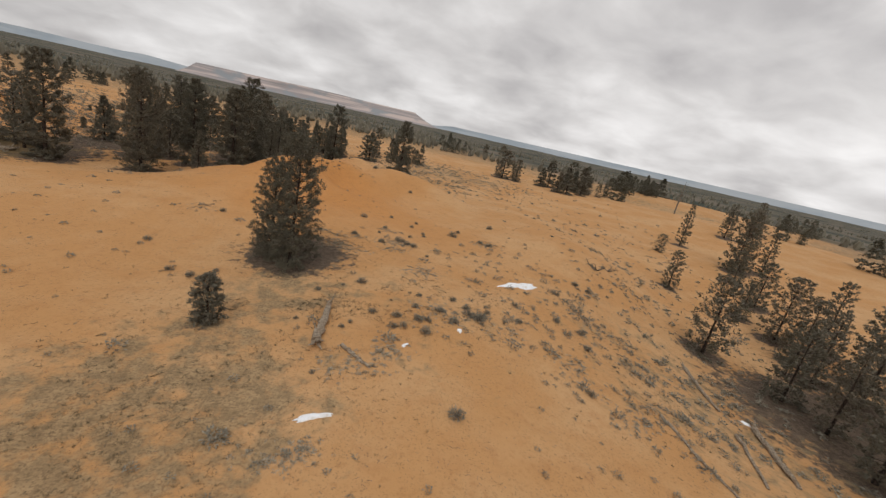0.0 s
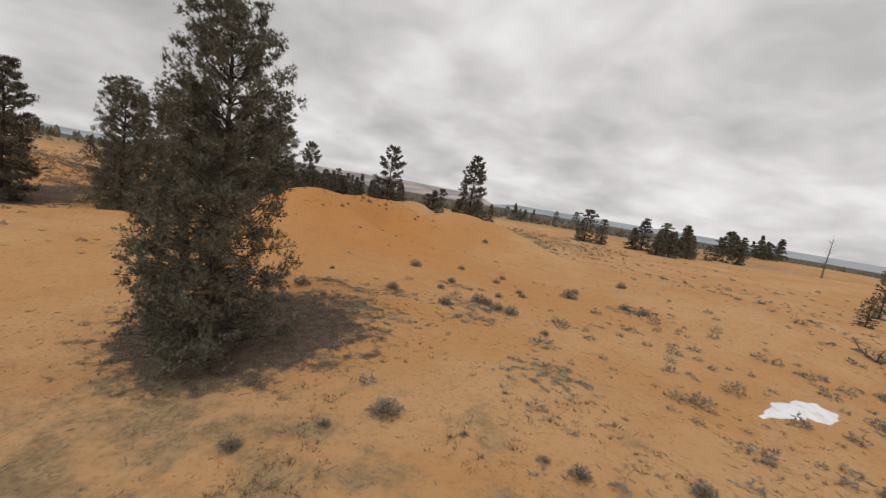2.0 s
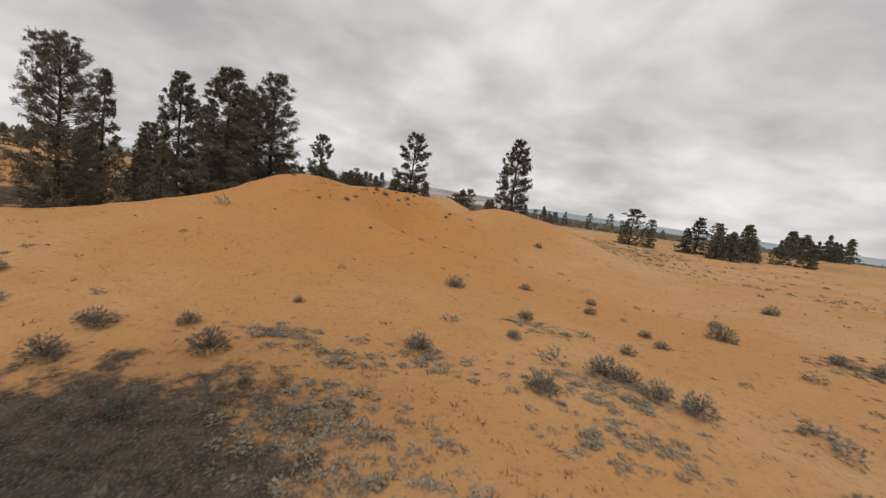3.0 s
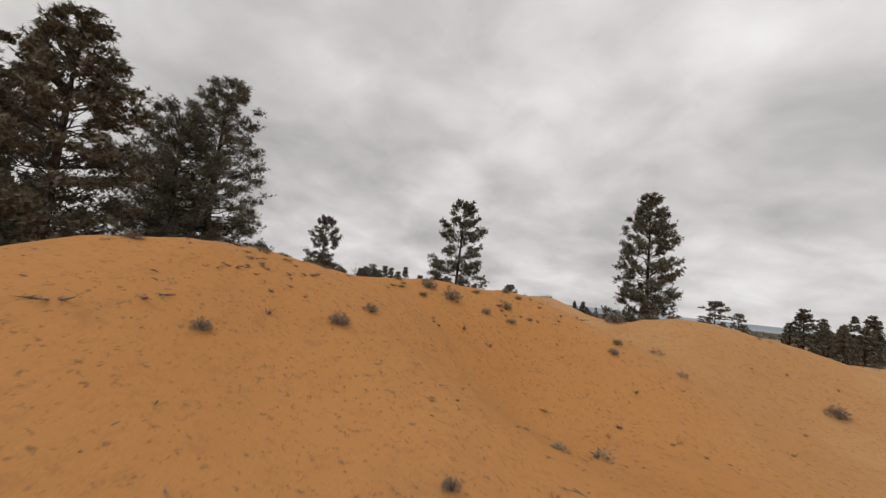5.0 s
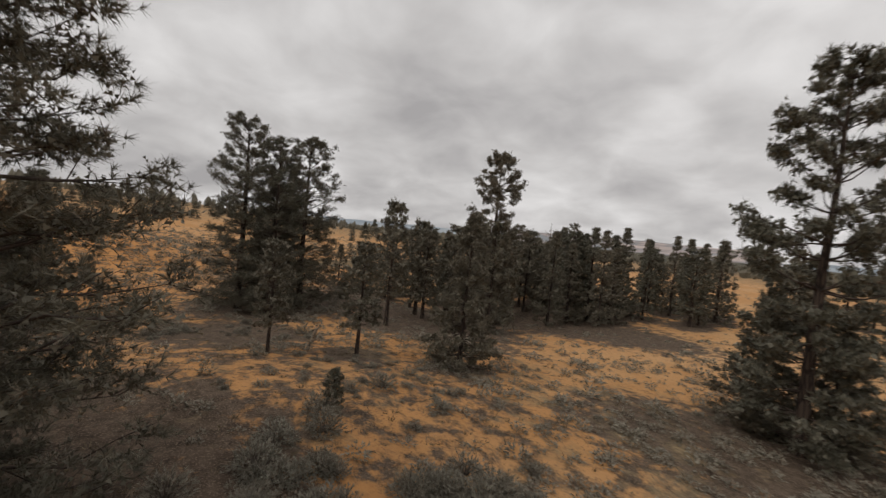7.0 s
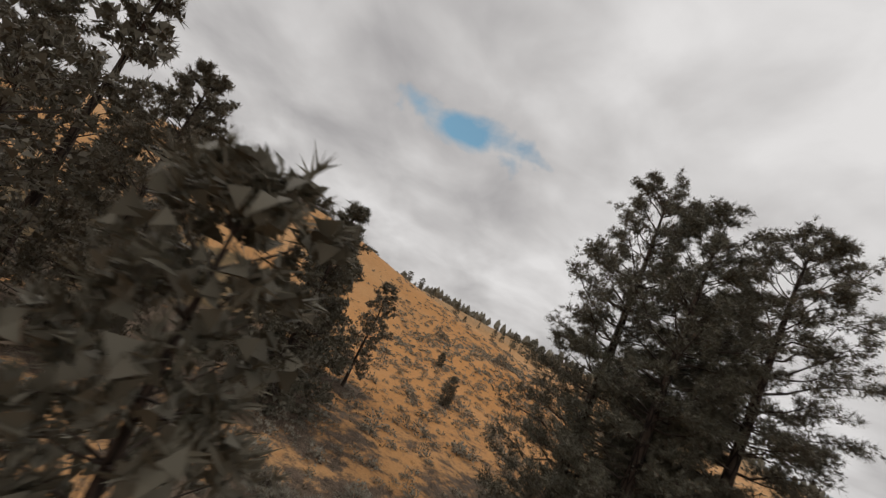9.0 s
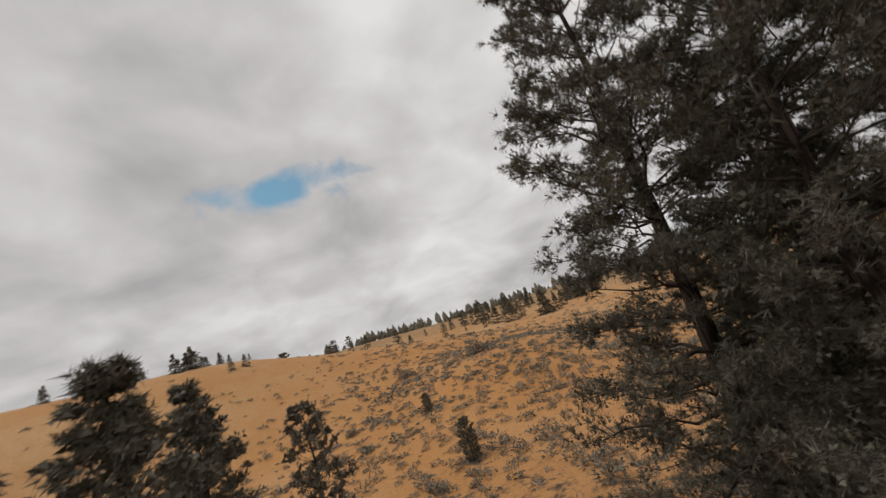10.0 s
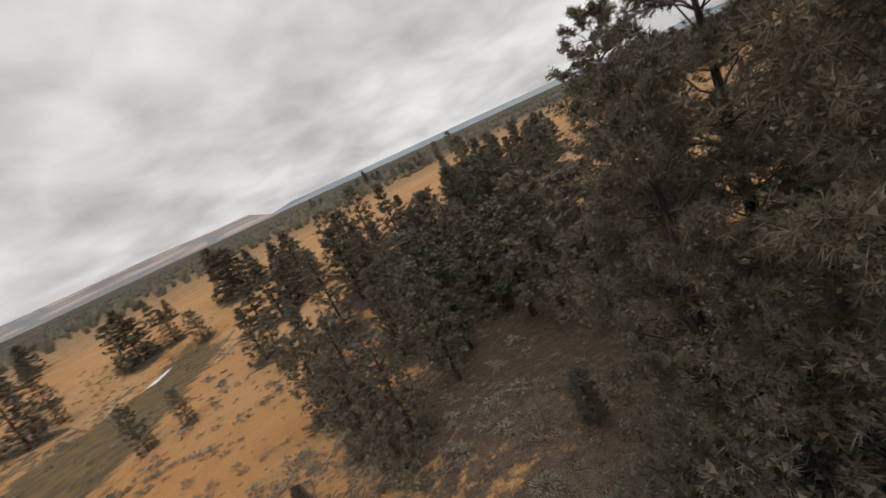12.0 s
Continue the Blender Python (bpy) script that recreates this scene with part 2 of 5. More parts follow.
# western hill
mound(-70, 75, -0.43, 9, 7)
mound(-76, 86, 2.23, 8, 6, 20)
mound(-92, 70, 0.58, 12, 8, 20)
mound(-105, 80, 2.28, 14, 10)
mound(-112, 64, 2.21, 14, 10)
mound(-75, 105, -0.41, 12, 10)
mound(-76, 120, 0.43, 12, 12)
mound(-68, 145, -3.87, 14, 14)
# outer rises
mound(-60, 60, -0.36, 10, 9)
mound(-36, 34, -0.23, 10, 9)
mound(-8, 100, -0.13, 12, 12)
mound(14, 88, 0.29, 10, 10)
mound(32, 48, -1.74, 9, 9)
mound(16, 26, -1.04, 9, 9)
mound(-4, 6, 0.37, 10, 9)
mound(-88, 56, 2.47, 10, 8)
mound(-22, 70, 1.22, 5, 4)
# small swells along the crest
mound(-22, 62, 0.97, 3, 3)
mound(-25, 60, 0.25, 4, 3)
mound(-19, 65.5, -0.39, 3, 2.5)
mound(-15, 67, 1.89, 3, 2)
mound(-12, 69, 0.49, 3, 2.5)
mound(-9.5, 72, 1.94, 3, 3)
mound(-6, 75.5, 0.14, 3, 3)
mound(-18, 58, -0.12, 4, 3)
mound(-28, 56, 0.14, 4, 4)
mound(-13, 63, -0.85, 3, 3)
mound(-23, 65.5, -0.94, 2.5, 2.5)
mound(-33, 54, 0.47, 5, 4)
mound(-13.5, 69, 0.3, 3, 2.2)
# spur of the crest that runs out beside the hollow
mound(-17.3, 68.8, -0.63, 1.8, 1.8)
mound(-16.3, 70.6, 1.23, 2, 2)
mound(-15, 72.8, 1.25, 2.2, 2.2)
mound(-13.4, 75.3, 2.31, 2.2, 2.2)
mound(-12.5, 71.5, -0.63, 2.5, 2.5)
mound(-10.5, 74.5, -0.12, 2.5, 2.5)
mound(-13.5, 69, -0.20, 2.5, 2.5)
mound(-16, 67, 0.49, 2, 2)
mound(-9, 70, -0.02, 3, 3)
mound(-18.5, 66.5, -0.10, 2, 2)
mound(-20, 69, -0.95, 2, 2)
mound(-17.5, 73.5, 1.37, 2, 2)
mound(-15, 77.5, 1.32, 2.2, 2.2)
mound(-19, 64, 0.66, 2, 2)
mound(-15.5, 64.5, -1.26, 2, 2)
mound(-20.5, 66, -0.57, 1.8, 1.8)
mound(-22.5, 67.5, 1.18, 2, 2)
mound(-6, 70, -1.34, 3, 3)
mound(-3, 73, 1.30, 3.5, 3.5)
mound(-17.2, 65.8, 0.66, 1.5, 1.5)
mound(-21.5, 63.5, -0.64, 2, 2)
mound(-7, 66, 0.01, 3, 3)
# hummocks of the crest
mound(-31.8, 57.0, 0.05, 1.5, 1.5)
mound(-27.4, 57.0, -0.17, 1.5, 1.5)
mound(-25.2, 57.0, -0.24, 1.5, 1.5)
mound(-23.0, 57.0, -0.04, 1.5, 1.5)
mound(-20.8, 57.0, 0.15, 1.5, 1.5)
mound(-27.4, 59.2, -0.05, 1.5, 1.5)
mound(-25.2, 59.2, -0.32, 1.5, 1.5)
mound(-23.0, 59.2, 0.14, 1.5, 1.5)
mound(-20.8, 59.2, 0.32, 1.5, 1.5)
mound(-18.6, 59.2, -0.34, 1.5, 1.5)
mound(-16.4, 59.2, -0.14, 1.5, 1.5)
mound(-25.2, 61.4, -0.10, 1.5, 1.5)
mound(-23.0, 61.4, 0.07, 1.5, 1.5)
mound(-20.8, 61.4, 0.24, 1.5, 1.5)
mound(-18.6, 61.4, -0.28, 1.5, 1.5)
mound(-16.4, 61.4, 0.15, 1.5, 1.5)
mound(-14.2, 61.4, 0.05, 1.5, 1.5)
mound(-23.0, 63.6, 0.11, 1.5, 1.5)
mound(-20.8, 63.6, 0.65, 1.5, 1.5)
mound(-18.6, 63.6, -0.05, 1.5, 1.5)
mound(-16.4, 63.6, 0.11, 1.5, 1.5)
mound(-14.2, 63.6, -0.04, 1.5, 1.5)
mound(-23.0, 65.8, 0.06, 1.5, 1.5)
mound(-20.8, 65.8, 0.31, 1.5, 1.5)
mound(-18.6, 65.8, 0.27, 1.5, 1.5)
mound(-16.4, 65.8, -0.07, 1.5, 1.5)
mound(-14.2, 65.8, -0.48, 1.5, 1.5)
mound(-12.0, 65.8, -0.07, 1.5, 1.5)
mound(-18.6, 68.0, 0.23, 1.5, 1.5)
mound(-16.4, 68.0, 0.08, 1.5, 1.5)
mound(-14.2, 68.0, 0.16, 1.5, 1.5)
mound(-12.0, 68.0, 0.10, 1.5, 1.5)
mound(-16.4, 70.2, 0.13, 1.5, 1.5)
mound(-14.2, 70.2, 0.28, 1.5, 1.5)
mound(-12.0, 70.2, 0.09, 1.5, 1.5)
mound(-9.8, 70.2, 0.11, 1.5, 1.5)
mound(-7.6, 70.2, 0.10, 1.5, 1.5)
mound(-14.2, 72.4, -0.09, 1.5, 1.5)
mound(-12.0, 72.4, -0.19, 1.5, 1.5)
mound(-9.8, 72.4, 0.36, 1.5, 1.5)
mound(-7.6, 72.4, 0.49, 1.5, 1.5)
mound(-5.4, 72.4, 0.28, 1.5, 1.5)
# hill in the south-west
mound(-102, 54, 3.6, 13, 11)
mound(-90, 38, 6.0, 15, 13)
mound(-78, 24, 7.0, 16, 14)
# far rises: wooded ridge in the west, open dunes in the east
mound(-210, 40, 8.6, 60, 44)
mound(-250, 150, 8.2, 70, 60)
mound(-150, 20, 3.0, 40, 26)
mound(-40, -60, 2.0, 40, 30)
mound(95, 120, 2.6, 26, 16, 30)
mound(130, 175, 3.6, 36, 20, 30)
mound(110, 70, 2.6, 24, 30, 10)
mound(60, 60, -1.4, 20, 22)
mound(60, 200, 1.6, 40, 24)


def lattice(i, j, k):
    v = np.sin(i * 127.1 + j * 311.7 + k * 74.7) * 43758.5453
    return v - np.floor(v)


def rough(x, y, k=0):
    """Smooth value noise between 0 and 1."""
    i, j = np.floor(x), np.floor(y)
    u, v = x - i, y - j
    u, v = u * u * (3 - 2 * u), v * v * (3 - 2 * v)
    a = lattice(i, j, k) * (1 - u) + lattice(i + 1, j, k) * u
    b = lattice(i, j + 1, k) * (1 - u) + lattice(i + 1, j + 1, k) * u
    return a * (1 - v) + b * v


def smooth(a, b, x):
    t = np.clip((x - a) / (b - a), 0, 1)
    return t * t * (3 - 2 * t)


def height(x, y):
    """The ground's height at places x, y (numbers or arrays)."""
    x, y = np.asarray(x, float), np.asarray(y, float)
    r = np.hypot(x + 25, y - 70)
    z = -2.2 - 11.0 * smooth(140, 1300, r)
    for cx, cy, h, long, wide, c, s in MOUNDS:
        u, v = (x - cx) * c - (y - cy) * s, (x - cx) * s + (y - cy) * c
        z = z + h * np.exp(-0.5 * ((u / long) ** 2 + (v / wide) ** 2))
    near = 1 - smooth(120, 300, r)
    z = z + near * (0.16 * (rough(x / 4.1, y / 4.1, 1) - 0.5) + 0.09 * (rough(x / 1.3, y / 1.3, 2) - 0.5) + 0.07 * (rough(x / 0.55, y / 0.55, 3) - 0.5) + 0.035 * (rough(x / 0.26, y / 0.26, 5) - 0.5))
    return z + smooth(150, 500, r) * 5.0 * (rough(x / 130, y / 130, 4) - 0.5)


def at(x, y, sink=0.0):
    return Vector((x, y, float(height(x, y)) - sink))


# ---- mesh helpers ----
def mesh_from(name, verts, faces, material, tone=None, smooth_faces=False):
    me = bpy.data.meshes.new(name)
    me.from_pydata(verts, [], faces)
    me.materials.append(material)
    if tone is not None:
        a = me.attributes.new("tone", "FLOAT", "POINT")
        a.data.foreach_set("value", np.ascontiguousarray(tone, np.float32))
    if smooth_faces:
        me.polygons.foreach_set("use_smooth", np.ones(len(me.polygons), bool))
    return me


def thing(name, place, label, category, group="", kind=""):
    ob = new(name)
    ob.empty_display_size = 0.2
    ob.matrix_basis = Matrix.Translation(place)
    return tagged(ob, label, category, group, kind)


def under(name, me, parent, label="", kind=""):
    ob = new(name, me)
    ob.parent = parent
    return tagged(ob, label, kind=kind)


class Tubes:
    """Gathers bent, tapering rods into one mesh."""

    def __init__(self):
        self.v, self.f, self.n = [], [], 0

    def rod(self, points, radii, sides=4):
        p = np.asarray(points, float)
        d = np.gradient(p, axis=0)
        d /= np.linalg.norm(d, axis=1, keepdims=True) + 1e-9
        side = np.cross(d, (0.31, 0.17, 0.93))
        side /= np.linalg.norm(side, axis=1, keepdims=True) + 1e-9
        other = np.cross(d, side)
        a = np.arange(sides) * 2 * np.pi / sides
        ring = side[:, None] * np.cos(a)[None, :, None] + other[:, None] * np.sin(a)[None, :, None]
        self.v.append((p[:, None] + ring * np.asarray(radii, float)[:, None, None]).reshape(-1, 3))
        k = len(p)
        i, j = np.meshgrid(np.arange(k - 1), np.arange(sides), indexing="ij")
        b = self.n + i * sides
        q = np.stack([b + j, b + (j + 1) % sides, b + sides + (j + 1) % sides, b + sides + j], -1).reshape(-1, 4)
        self.f.append(q)
        self.n += k * sides

    def mesh(self, name, material):
        return mesh_from(name, np.concatenate(self.v), np.concatenate(self.f), material, smooth_faces=True)


def sprays(rng, where, way, size, blades, width, spread=0.9, back=0.3):
    """Tufts of thin blades: each stands at a place and points roughly along a way."""
    n = len(where)
    d = way[:, None, :] * (1.25 - 0.5 * spread) + rng.normal(0, spread * 0.60, (n, blades, 3))
    d /= np.linalg.norm(d, axis=2, keepdims=True) + 1e-9
    length = size[:, None] * rng.uniform(0.65, 1.1, (n, blades))
    side = np.cross(d, rng.normal(0, 1, (n, blades, 3)))
    side /= np.linalg.norm(side, axis=2, keepdims=True) + 1e-9
    start = where[:, None, :] + way[:, None, :] * (size[:, None] * rng.uniform(-back, 0.15, (n, blades)))[..., None]
    half = side * (width * size / np.mean(size))[:, None, None] * 0.5
    bend = np.array([0, 0, -0.10]) * length[..., None]
    tip = start + d * length[..., None] + bend
    v = np.stack([start - half, start + half, tip], 2).reshape(-1, 3)
    f = np.arange(len(v)).reshape(-1, 3)
    tone = np.repeat(np.clip(rng.normal(0.42, 0.24, n), 0, 1), blades * 3)
    return v, f, tone


def chips(rng, where, size):
    """Broad scales of packed needles that close the heart of a tuft."""
    n = len(where)
    a = rng.normal(0, 1, (n, 3))
    a /= np.linalg.norm(a, axis=1, keepdims=True)
    b = np.cross(a, rng.normal(0, 1, (n, 3)))
    b /= np.linalg.norm(b, axis=1, keepdims=True)
    s = (size * rng.uniform(0.7, 1.3, n))[:, None]
    v = np.stack([where - a * s, where + a * s * 0.5 + b * s * 0.8, where + a * s * 0.5 - b * s * 0.8], 1).reshape(-1, 3)
    return v, np.arange(len(v)).reshape(-1, 3), np.repeat(np.clip(rng.normal(0.25, 0.15, n), 0, 1), 3)


# ---- pines ----
def crown_reach(form, u):
    """How far the limbs reach, as a part of the greatest reach, from the crown's foot (0) to the top (1)."""
    dome = min(1.0, (1.05 - u) ** 0.47 * 1.50)
    if form == "full":
        return (0.84 + 0.20 * math.sin(math.pi * min(1.0, 0.15 + 0.9 * u))) * dome
    if form == "open":
        return (min(1.0, 0.78 + 1.8 * u) - 0.34 * u) * dome
    if form == "tiered":
        return (0.72 + 0.28 * abs(math.sin(9.0 * u + 0.6))) * min(1.0, 0.80 + 1.2 * u) * (1.0 - 0.10 * u) * dome
    if form == "cone":
        return max(0.06, (1.02 - u) ** 0.85 * 1.08)
    if form == "slim":
        return 0.25 + 0.75 * math.sin(math.pi * min(1.0, 0.30 + 0.66 * u))
    return 0.55 + 0.45 * math.sin(math.pi * min(1.0, 0.25 + 0.72 * u))


def build_pine(seed, tall, reach, form, foot, rows, per_row, twigs, blades, needle, width, tufts=6, core=8, chip=0.11, sides=4, bends=5, stems=1, gaps=0.0, label="", name="pine_tree"):
    """A pine that stands at the origin: trunk, limbs and needles are its parts."""
    rng = np.random.default_rng(seed)
    tree = thing(name, (0, 0, 0), label, "pine tree", "pines")
    limbs = Tubes()
    places, ways, sizes, hearts = [], [], [], []
    for stem in range(stems):
        h = tall * (1 if stem == 0 else rng.uniform(0.80, 0.92))
        off = np.zeros(3) if stem == 0 else np.array([0.34 * reach, 0.30 * reach, 0])
        k = 9
        s = np.linspace(0, 1, k)
        bow = rng.normal(0, 0.012 * h, (k, 3)) * s[:, None]
        axis = np.stack([0 * s, 0 * s, s * h], 1) + np.cumsum(bow, 0) * (1, 1, 0) * 0.5 + off * np.minimum(1, 0.35 + s * 1.2)[:, None]
        fat = (0.0165 * h + 0.02) * (1 - s) ** 0.85 + 0.012
        fat[0] *= 1.35
        trunk = Tubes()
        trunk.rod(axis - np.array([0, 0, 0.25]) * (s < 0.01)[:, None], fat, 9 if sides > 3 else 6)
        under("trunk", trunk.mesh("pine_trunk", BARK), tree)
        for row in range(rows):
            u = (row + rng.uniform(-0.3, 0.3)) / (rows - 1)
            u = min(max(u, 0), 1)
            z = (foot + (0.985 - foot) * u) * h
            base = np.array([np.interp(z, axis[:, 2], axis[:, c]) for c in (0, 1)] + [z])
            out = reach * crown_reach(form, u) * (1.0 if stems == 1 else 0.85) * rng.uniform(0.80, 1.08)
            turn = rng.uniform(0, 6.28)
            for b in range(per_row):
                if rng.random() < gaps * (0.3 + 1.4 * u):
                    continue
                az = turn + 6.283 * b / per_row + rng.normal(0, 0.28)
                length = out * rng.uniform(0.68, 1.04)
                if length < 0.12:
                    length = 0.12
                rise = -0.22 + 0.95 * u ** 1.4 + rng.normal(0, 0.12)
                flat = np.array([math.cos(az), math.sin(az), 0])
                t = np.linspace(0, 1, 5)
                line = base + flat * (t * length)[:, None] + np.array([0, 0, 1.0]) * (rise * t * length + 0.22 * length * t ** 2)[:, None]
                line[1:] += rng.normal(0, 0.045 * length, (4, 3))
                limbs.rod(line[:: 4 // (bends - 1)], np.interp(t[:: 4 // (bends - 1)], [0, 1], [0.008 + 0.013 * length, 0.005]), sides)
                # side branches fan out from the outer limb and carry round tufts
                subs = max(2, int(round(twigs / 6 * (0.35 + 0.65 * length / reach))))
                inner = 0.14 if form in ("full", "cone") else 0.26 + 0.22 * u
                q = np.clip(rng.uniform(inner, 1.02, subs) ** 0.85, 0, 1)
                q[0] = 1.0
                root = np.stack([np.interp(q, t, line[:, c]) for c in range(3)], 1)
                across = np.cross(flat, (0, 0, 1.0))
                hand = rng.choice((-1.0, 1.0), subs) * rng.uniform(0.3, 1.1, subs)
                hand[0] = 0.0
                go = flat * 0.75 + across * hand[:, None] + np.array([0, 0, 0.30]) + rng.normal(0, 0.30, (subs, 3))
                go /= np.linalg.norm(go, axis=1, keepdims=True)
                long = 0.10 + length * (0.40 - 0.22 * q) * rng.uniform(0.7, 1.2, subs)
                tip = root + go * long[:, None]
                if sides > 3:
                    for k2 in range(subs):
                        limbs.rod([root[k2], tip[k2]], [0.010, 0.004], 3)
                each = tufts
                along = rng.uniform(0.30, 1.05, (subs, each))
                puff = rng.normal(0, 1, (subs, each, 3)) * (1, 1, 0.75) * (0.03 + 0.22 * needle + 0.02 * length)
                places.append((root[:, None] + go[:, None] * (long[:, None] * along)[..., None] + puff).reshape(-1, 3))
                way = go[:, None] * 0.6 + puff / (np.linalg.norm(puff, axis=2, keepdims=True) + 1e-6) * 0.6 + np.array([0, 0, 0.35])
                way /= np.linalg.norm(way, axis=2, keepdims=True)
                ways.append(way.reshape(-1, 3))
                along = rng.uniform(0.25, 1.0, (subs, core))
                hearts.append((root[:, None] + go[:, None] * (long[:, None] * along)[..., None] + rng.normal(0, 0.30 * needle + 0.02 * length, (subs, core, 3)) * (1, 1, 0.7)).reshape(-1, 3))
                sizes.append(needle * rng.uniform(0.75, 1.25, subs * each))
    under("branchwork", limbs.mesh("pine_limbs", LIMB), tree, "dark bare inner limbs", "stuff")
    v, f, tone = sprays(rng, np.concatenate(places), np.concatenate(ways), np.concatenate(sizes), blades, width, 1.0, 0.2)
    v2, f2, tone2 = chips(rng, np.concatenate(hearts), chip)
    v, f, tone = np.concatenate([v, v2]), np.concatenate([f, f2 + len(v)]), np.concatenate([tone, tone2])
    under("foliage", mesh_from("pine_needles", v, f, NEEDLE, tone), tree, "dusky green needle tufts", kind="stuff")
    return float(v[:, 2].max()), tree


def build_snag(seed, tall, label):
    rng = np.random.default_rng(seed)
    tree = thing("dead_pine", (0, 0, 0), label, "dead tree", "pines")
    s = np.linspace(0, 1, 8)
    axis = np.stack([0.02 * tall * np.sin(s * 3), 0.015 * tall * np.sin(s * 5), s * tall], 1)
    trunk = Tubes()
    trunk.rod(axis, 0.02 * tall * (1 - s) + 0.015, 7)
    under("trunk", trunk.mesh("snag_trunk", DEADWOOD), tree)
    limbs = Tubes()
    for k in range(34):
        u = rng.uniform(0.25, 0.98)
        az, length = rng.uniform(0, 6.28), tall * 0.14 * (1.15 - u) + 0.25
        b = np.array([np.interp(u, s, axis[:, c]) for c in range(3)])
        t = np.linspace(0, 1, 4)
        line = b + np.stack([math.cos(az) * t, math.sin(az) * t, 0.25 * t + 0.2 * t * t], 1) * length + rng.normal(0, 0.03, (4, 3))
        limbs.rod(line, 0.018 * (1 - t) + 0.006, 4)
        for e in range(2):
            limbs.rod([line[2 + e], line[2 + e] + rng.normal(0, 0.22, 3)], [0.006, 0.003], 3)
    under("branchwork", limbs.mesh("snag_limbs", DEADWOOD), tree, kind="stuff")
    return tall, tree


NEAR = dict(blades=18, needle=0.165, width=0.0125, tufts=7, core=22, chip=0.046)
CLOSE = dict(blades=20, needle=0.165, width=0.0105, tufts=8, core=22, chip=0.036)
NEXT = dict(blades=11, needle=0.18, width=0.022, tufts=6, core=16, chip=0.078)
MID = dict(blades=8, needle=0.25, width=0.038, tufts=4, core=8, chip=0.125, sides=3, bends=3)
FAR = dict(blades=4, needle=0.45, width=0.17, tufts=3, core=5, chip=0.27, sides=3, bends=2)
# one of each sort with its full height; the copies are scaled
OLD = "old ponderosa pine with layered, open crown"
KINDS = {
    "full": build_pine(11, 9.0, 2.15, "full", 0.03, 26, 7, 40, label="tall dense dark-green pine on a ring of fallen needles", **NEAR),
    "open": build_pine(23, 10.5, 2.45, "open", 0.05, 25, 6, 60, gaps=0.16, label=OLD, **CLOSE),
    "open_b": build_pine(29, 10.0, 2.25, "open", 0.04, 23, 7, 50, gaps=0.05, label=OLD, **NEXT),
    "tiered": build_pine(31, 10.0, 2.2, "tiered", 0.05, 15, 8, 50, gaps=0.06, label="tall ponderosa pine with foliage in clear tiers", **NEXT),
    "broad": build_pine(37, 10.0, 2.8, "open", 0.05, 23, 7, 50, gaps=0.04, stems=2, label="broad two-stemmed pine with a ragged dark crown", **CLOSE),
    "cone": build_pine(41, 6.5, 1.85, "cone", 0.05, 20, 6, 34, label="young cone-shaped pine with dark needles", **NEXT),
    "slim": build_pine(53, 7.0, 1.20, "slim", 0.28, 16, 6, 16, gaps=0.06, label="slender pine with a bare lower trunk", **MID),
    "slim_b": build_pine(57, 7.0, 1.25, "slim", 0.20, 16, 6, 16, gaps=0.10, label="slender pine with a bare lower trunk", **MID),
    "spire": build_pine(67, 8.5, 1.65, "cone", 0.06, 18, 6, 17, label="narrow dark pine in a close stand", **MID),
    "small": build_pine(71, 3.0, 0.68, "full", 0.03, 19, 7, 18, blades=10, needle=0.125, width=0.015, tufts=5, core=6, chip=0.075, label="small bushy young pine growing in the sand"),
    "mid_open": build_pine(83, 9.0, 1.95, "open", 0.10, 17, 6, 22, gaps=0.10, label="ponderosa pine with an open layered crown", **MID),
    "mid_full": build_pine(97, 7.0, 1.75, "full", 0.04, 16, 6, 18, label="dense dark pine among sagebrush", **MID),
    "mid_cone": build_pine(99, 7.0, 1.9, "cone", 0.05, 16, 6, 18, gaps=0.05, label="ragged young pine among sagebrush", **MID),
    "far_a": build_pine(101, 9.0, 2.0, "cone", 0.03, 13, 5, 9, label="distant dark pine of the far groves", **FAR),
    "far_b": build_pine(103, 9.0, 1.9, "full", 0.04, 13, 5, 9, gaps=0.1, label="distant dark pine with a rounded crown", **FAR),
    "far_c": build_pine(107, 8.0, 2.0, "cone", 0.03, 12, 5, 9, label="distant cone-shaped dark pine", **FAR),
    "dead": build_snag(109, 8.0, "bare grey dead pine snag"),
}
USED, TREES = {}, []


def copy_at(first, m):
    """A copy that takes the whole pose m, whatever the first one's own scale is."""
    return copy_thing(first, m @ Matrix.Diagonal([1 / q for q in first.scale] + [1]))


def pine(kind, x, y, tall, turn=0.0, wide=1.0, lean=0.0, sink=0.1):
    """Stand a pine of a kind on the ground; the first of a kind is the one that was built."""
    h, first = KINDS[kind]
    k = tall / h
    m = Matrix.Translation(at(x, y, sink)) @ pose(0, 0, 0, lean, 0, turn) @ Matrix.Diagonal((k * wide, k * wide, k, 1))
    TREES.append((x, y, tall, wide, kind))
    if kind not in USED:
        USED[kind] = 1
        first.matrix_basis = m
        return first
    return copy_at(first, m)


# by the first dune
pine("full", -13.9, 36.3, 9.6, 20, 0.80)
pine("full", -15.6, 37.6, 7.6, 140, 0.80)
pine("small", -15.9, 28.2, 2.9, 0, 1.12)
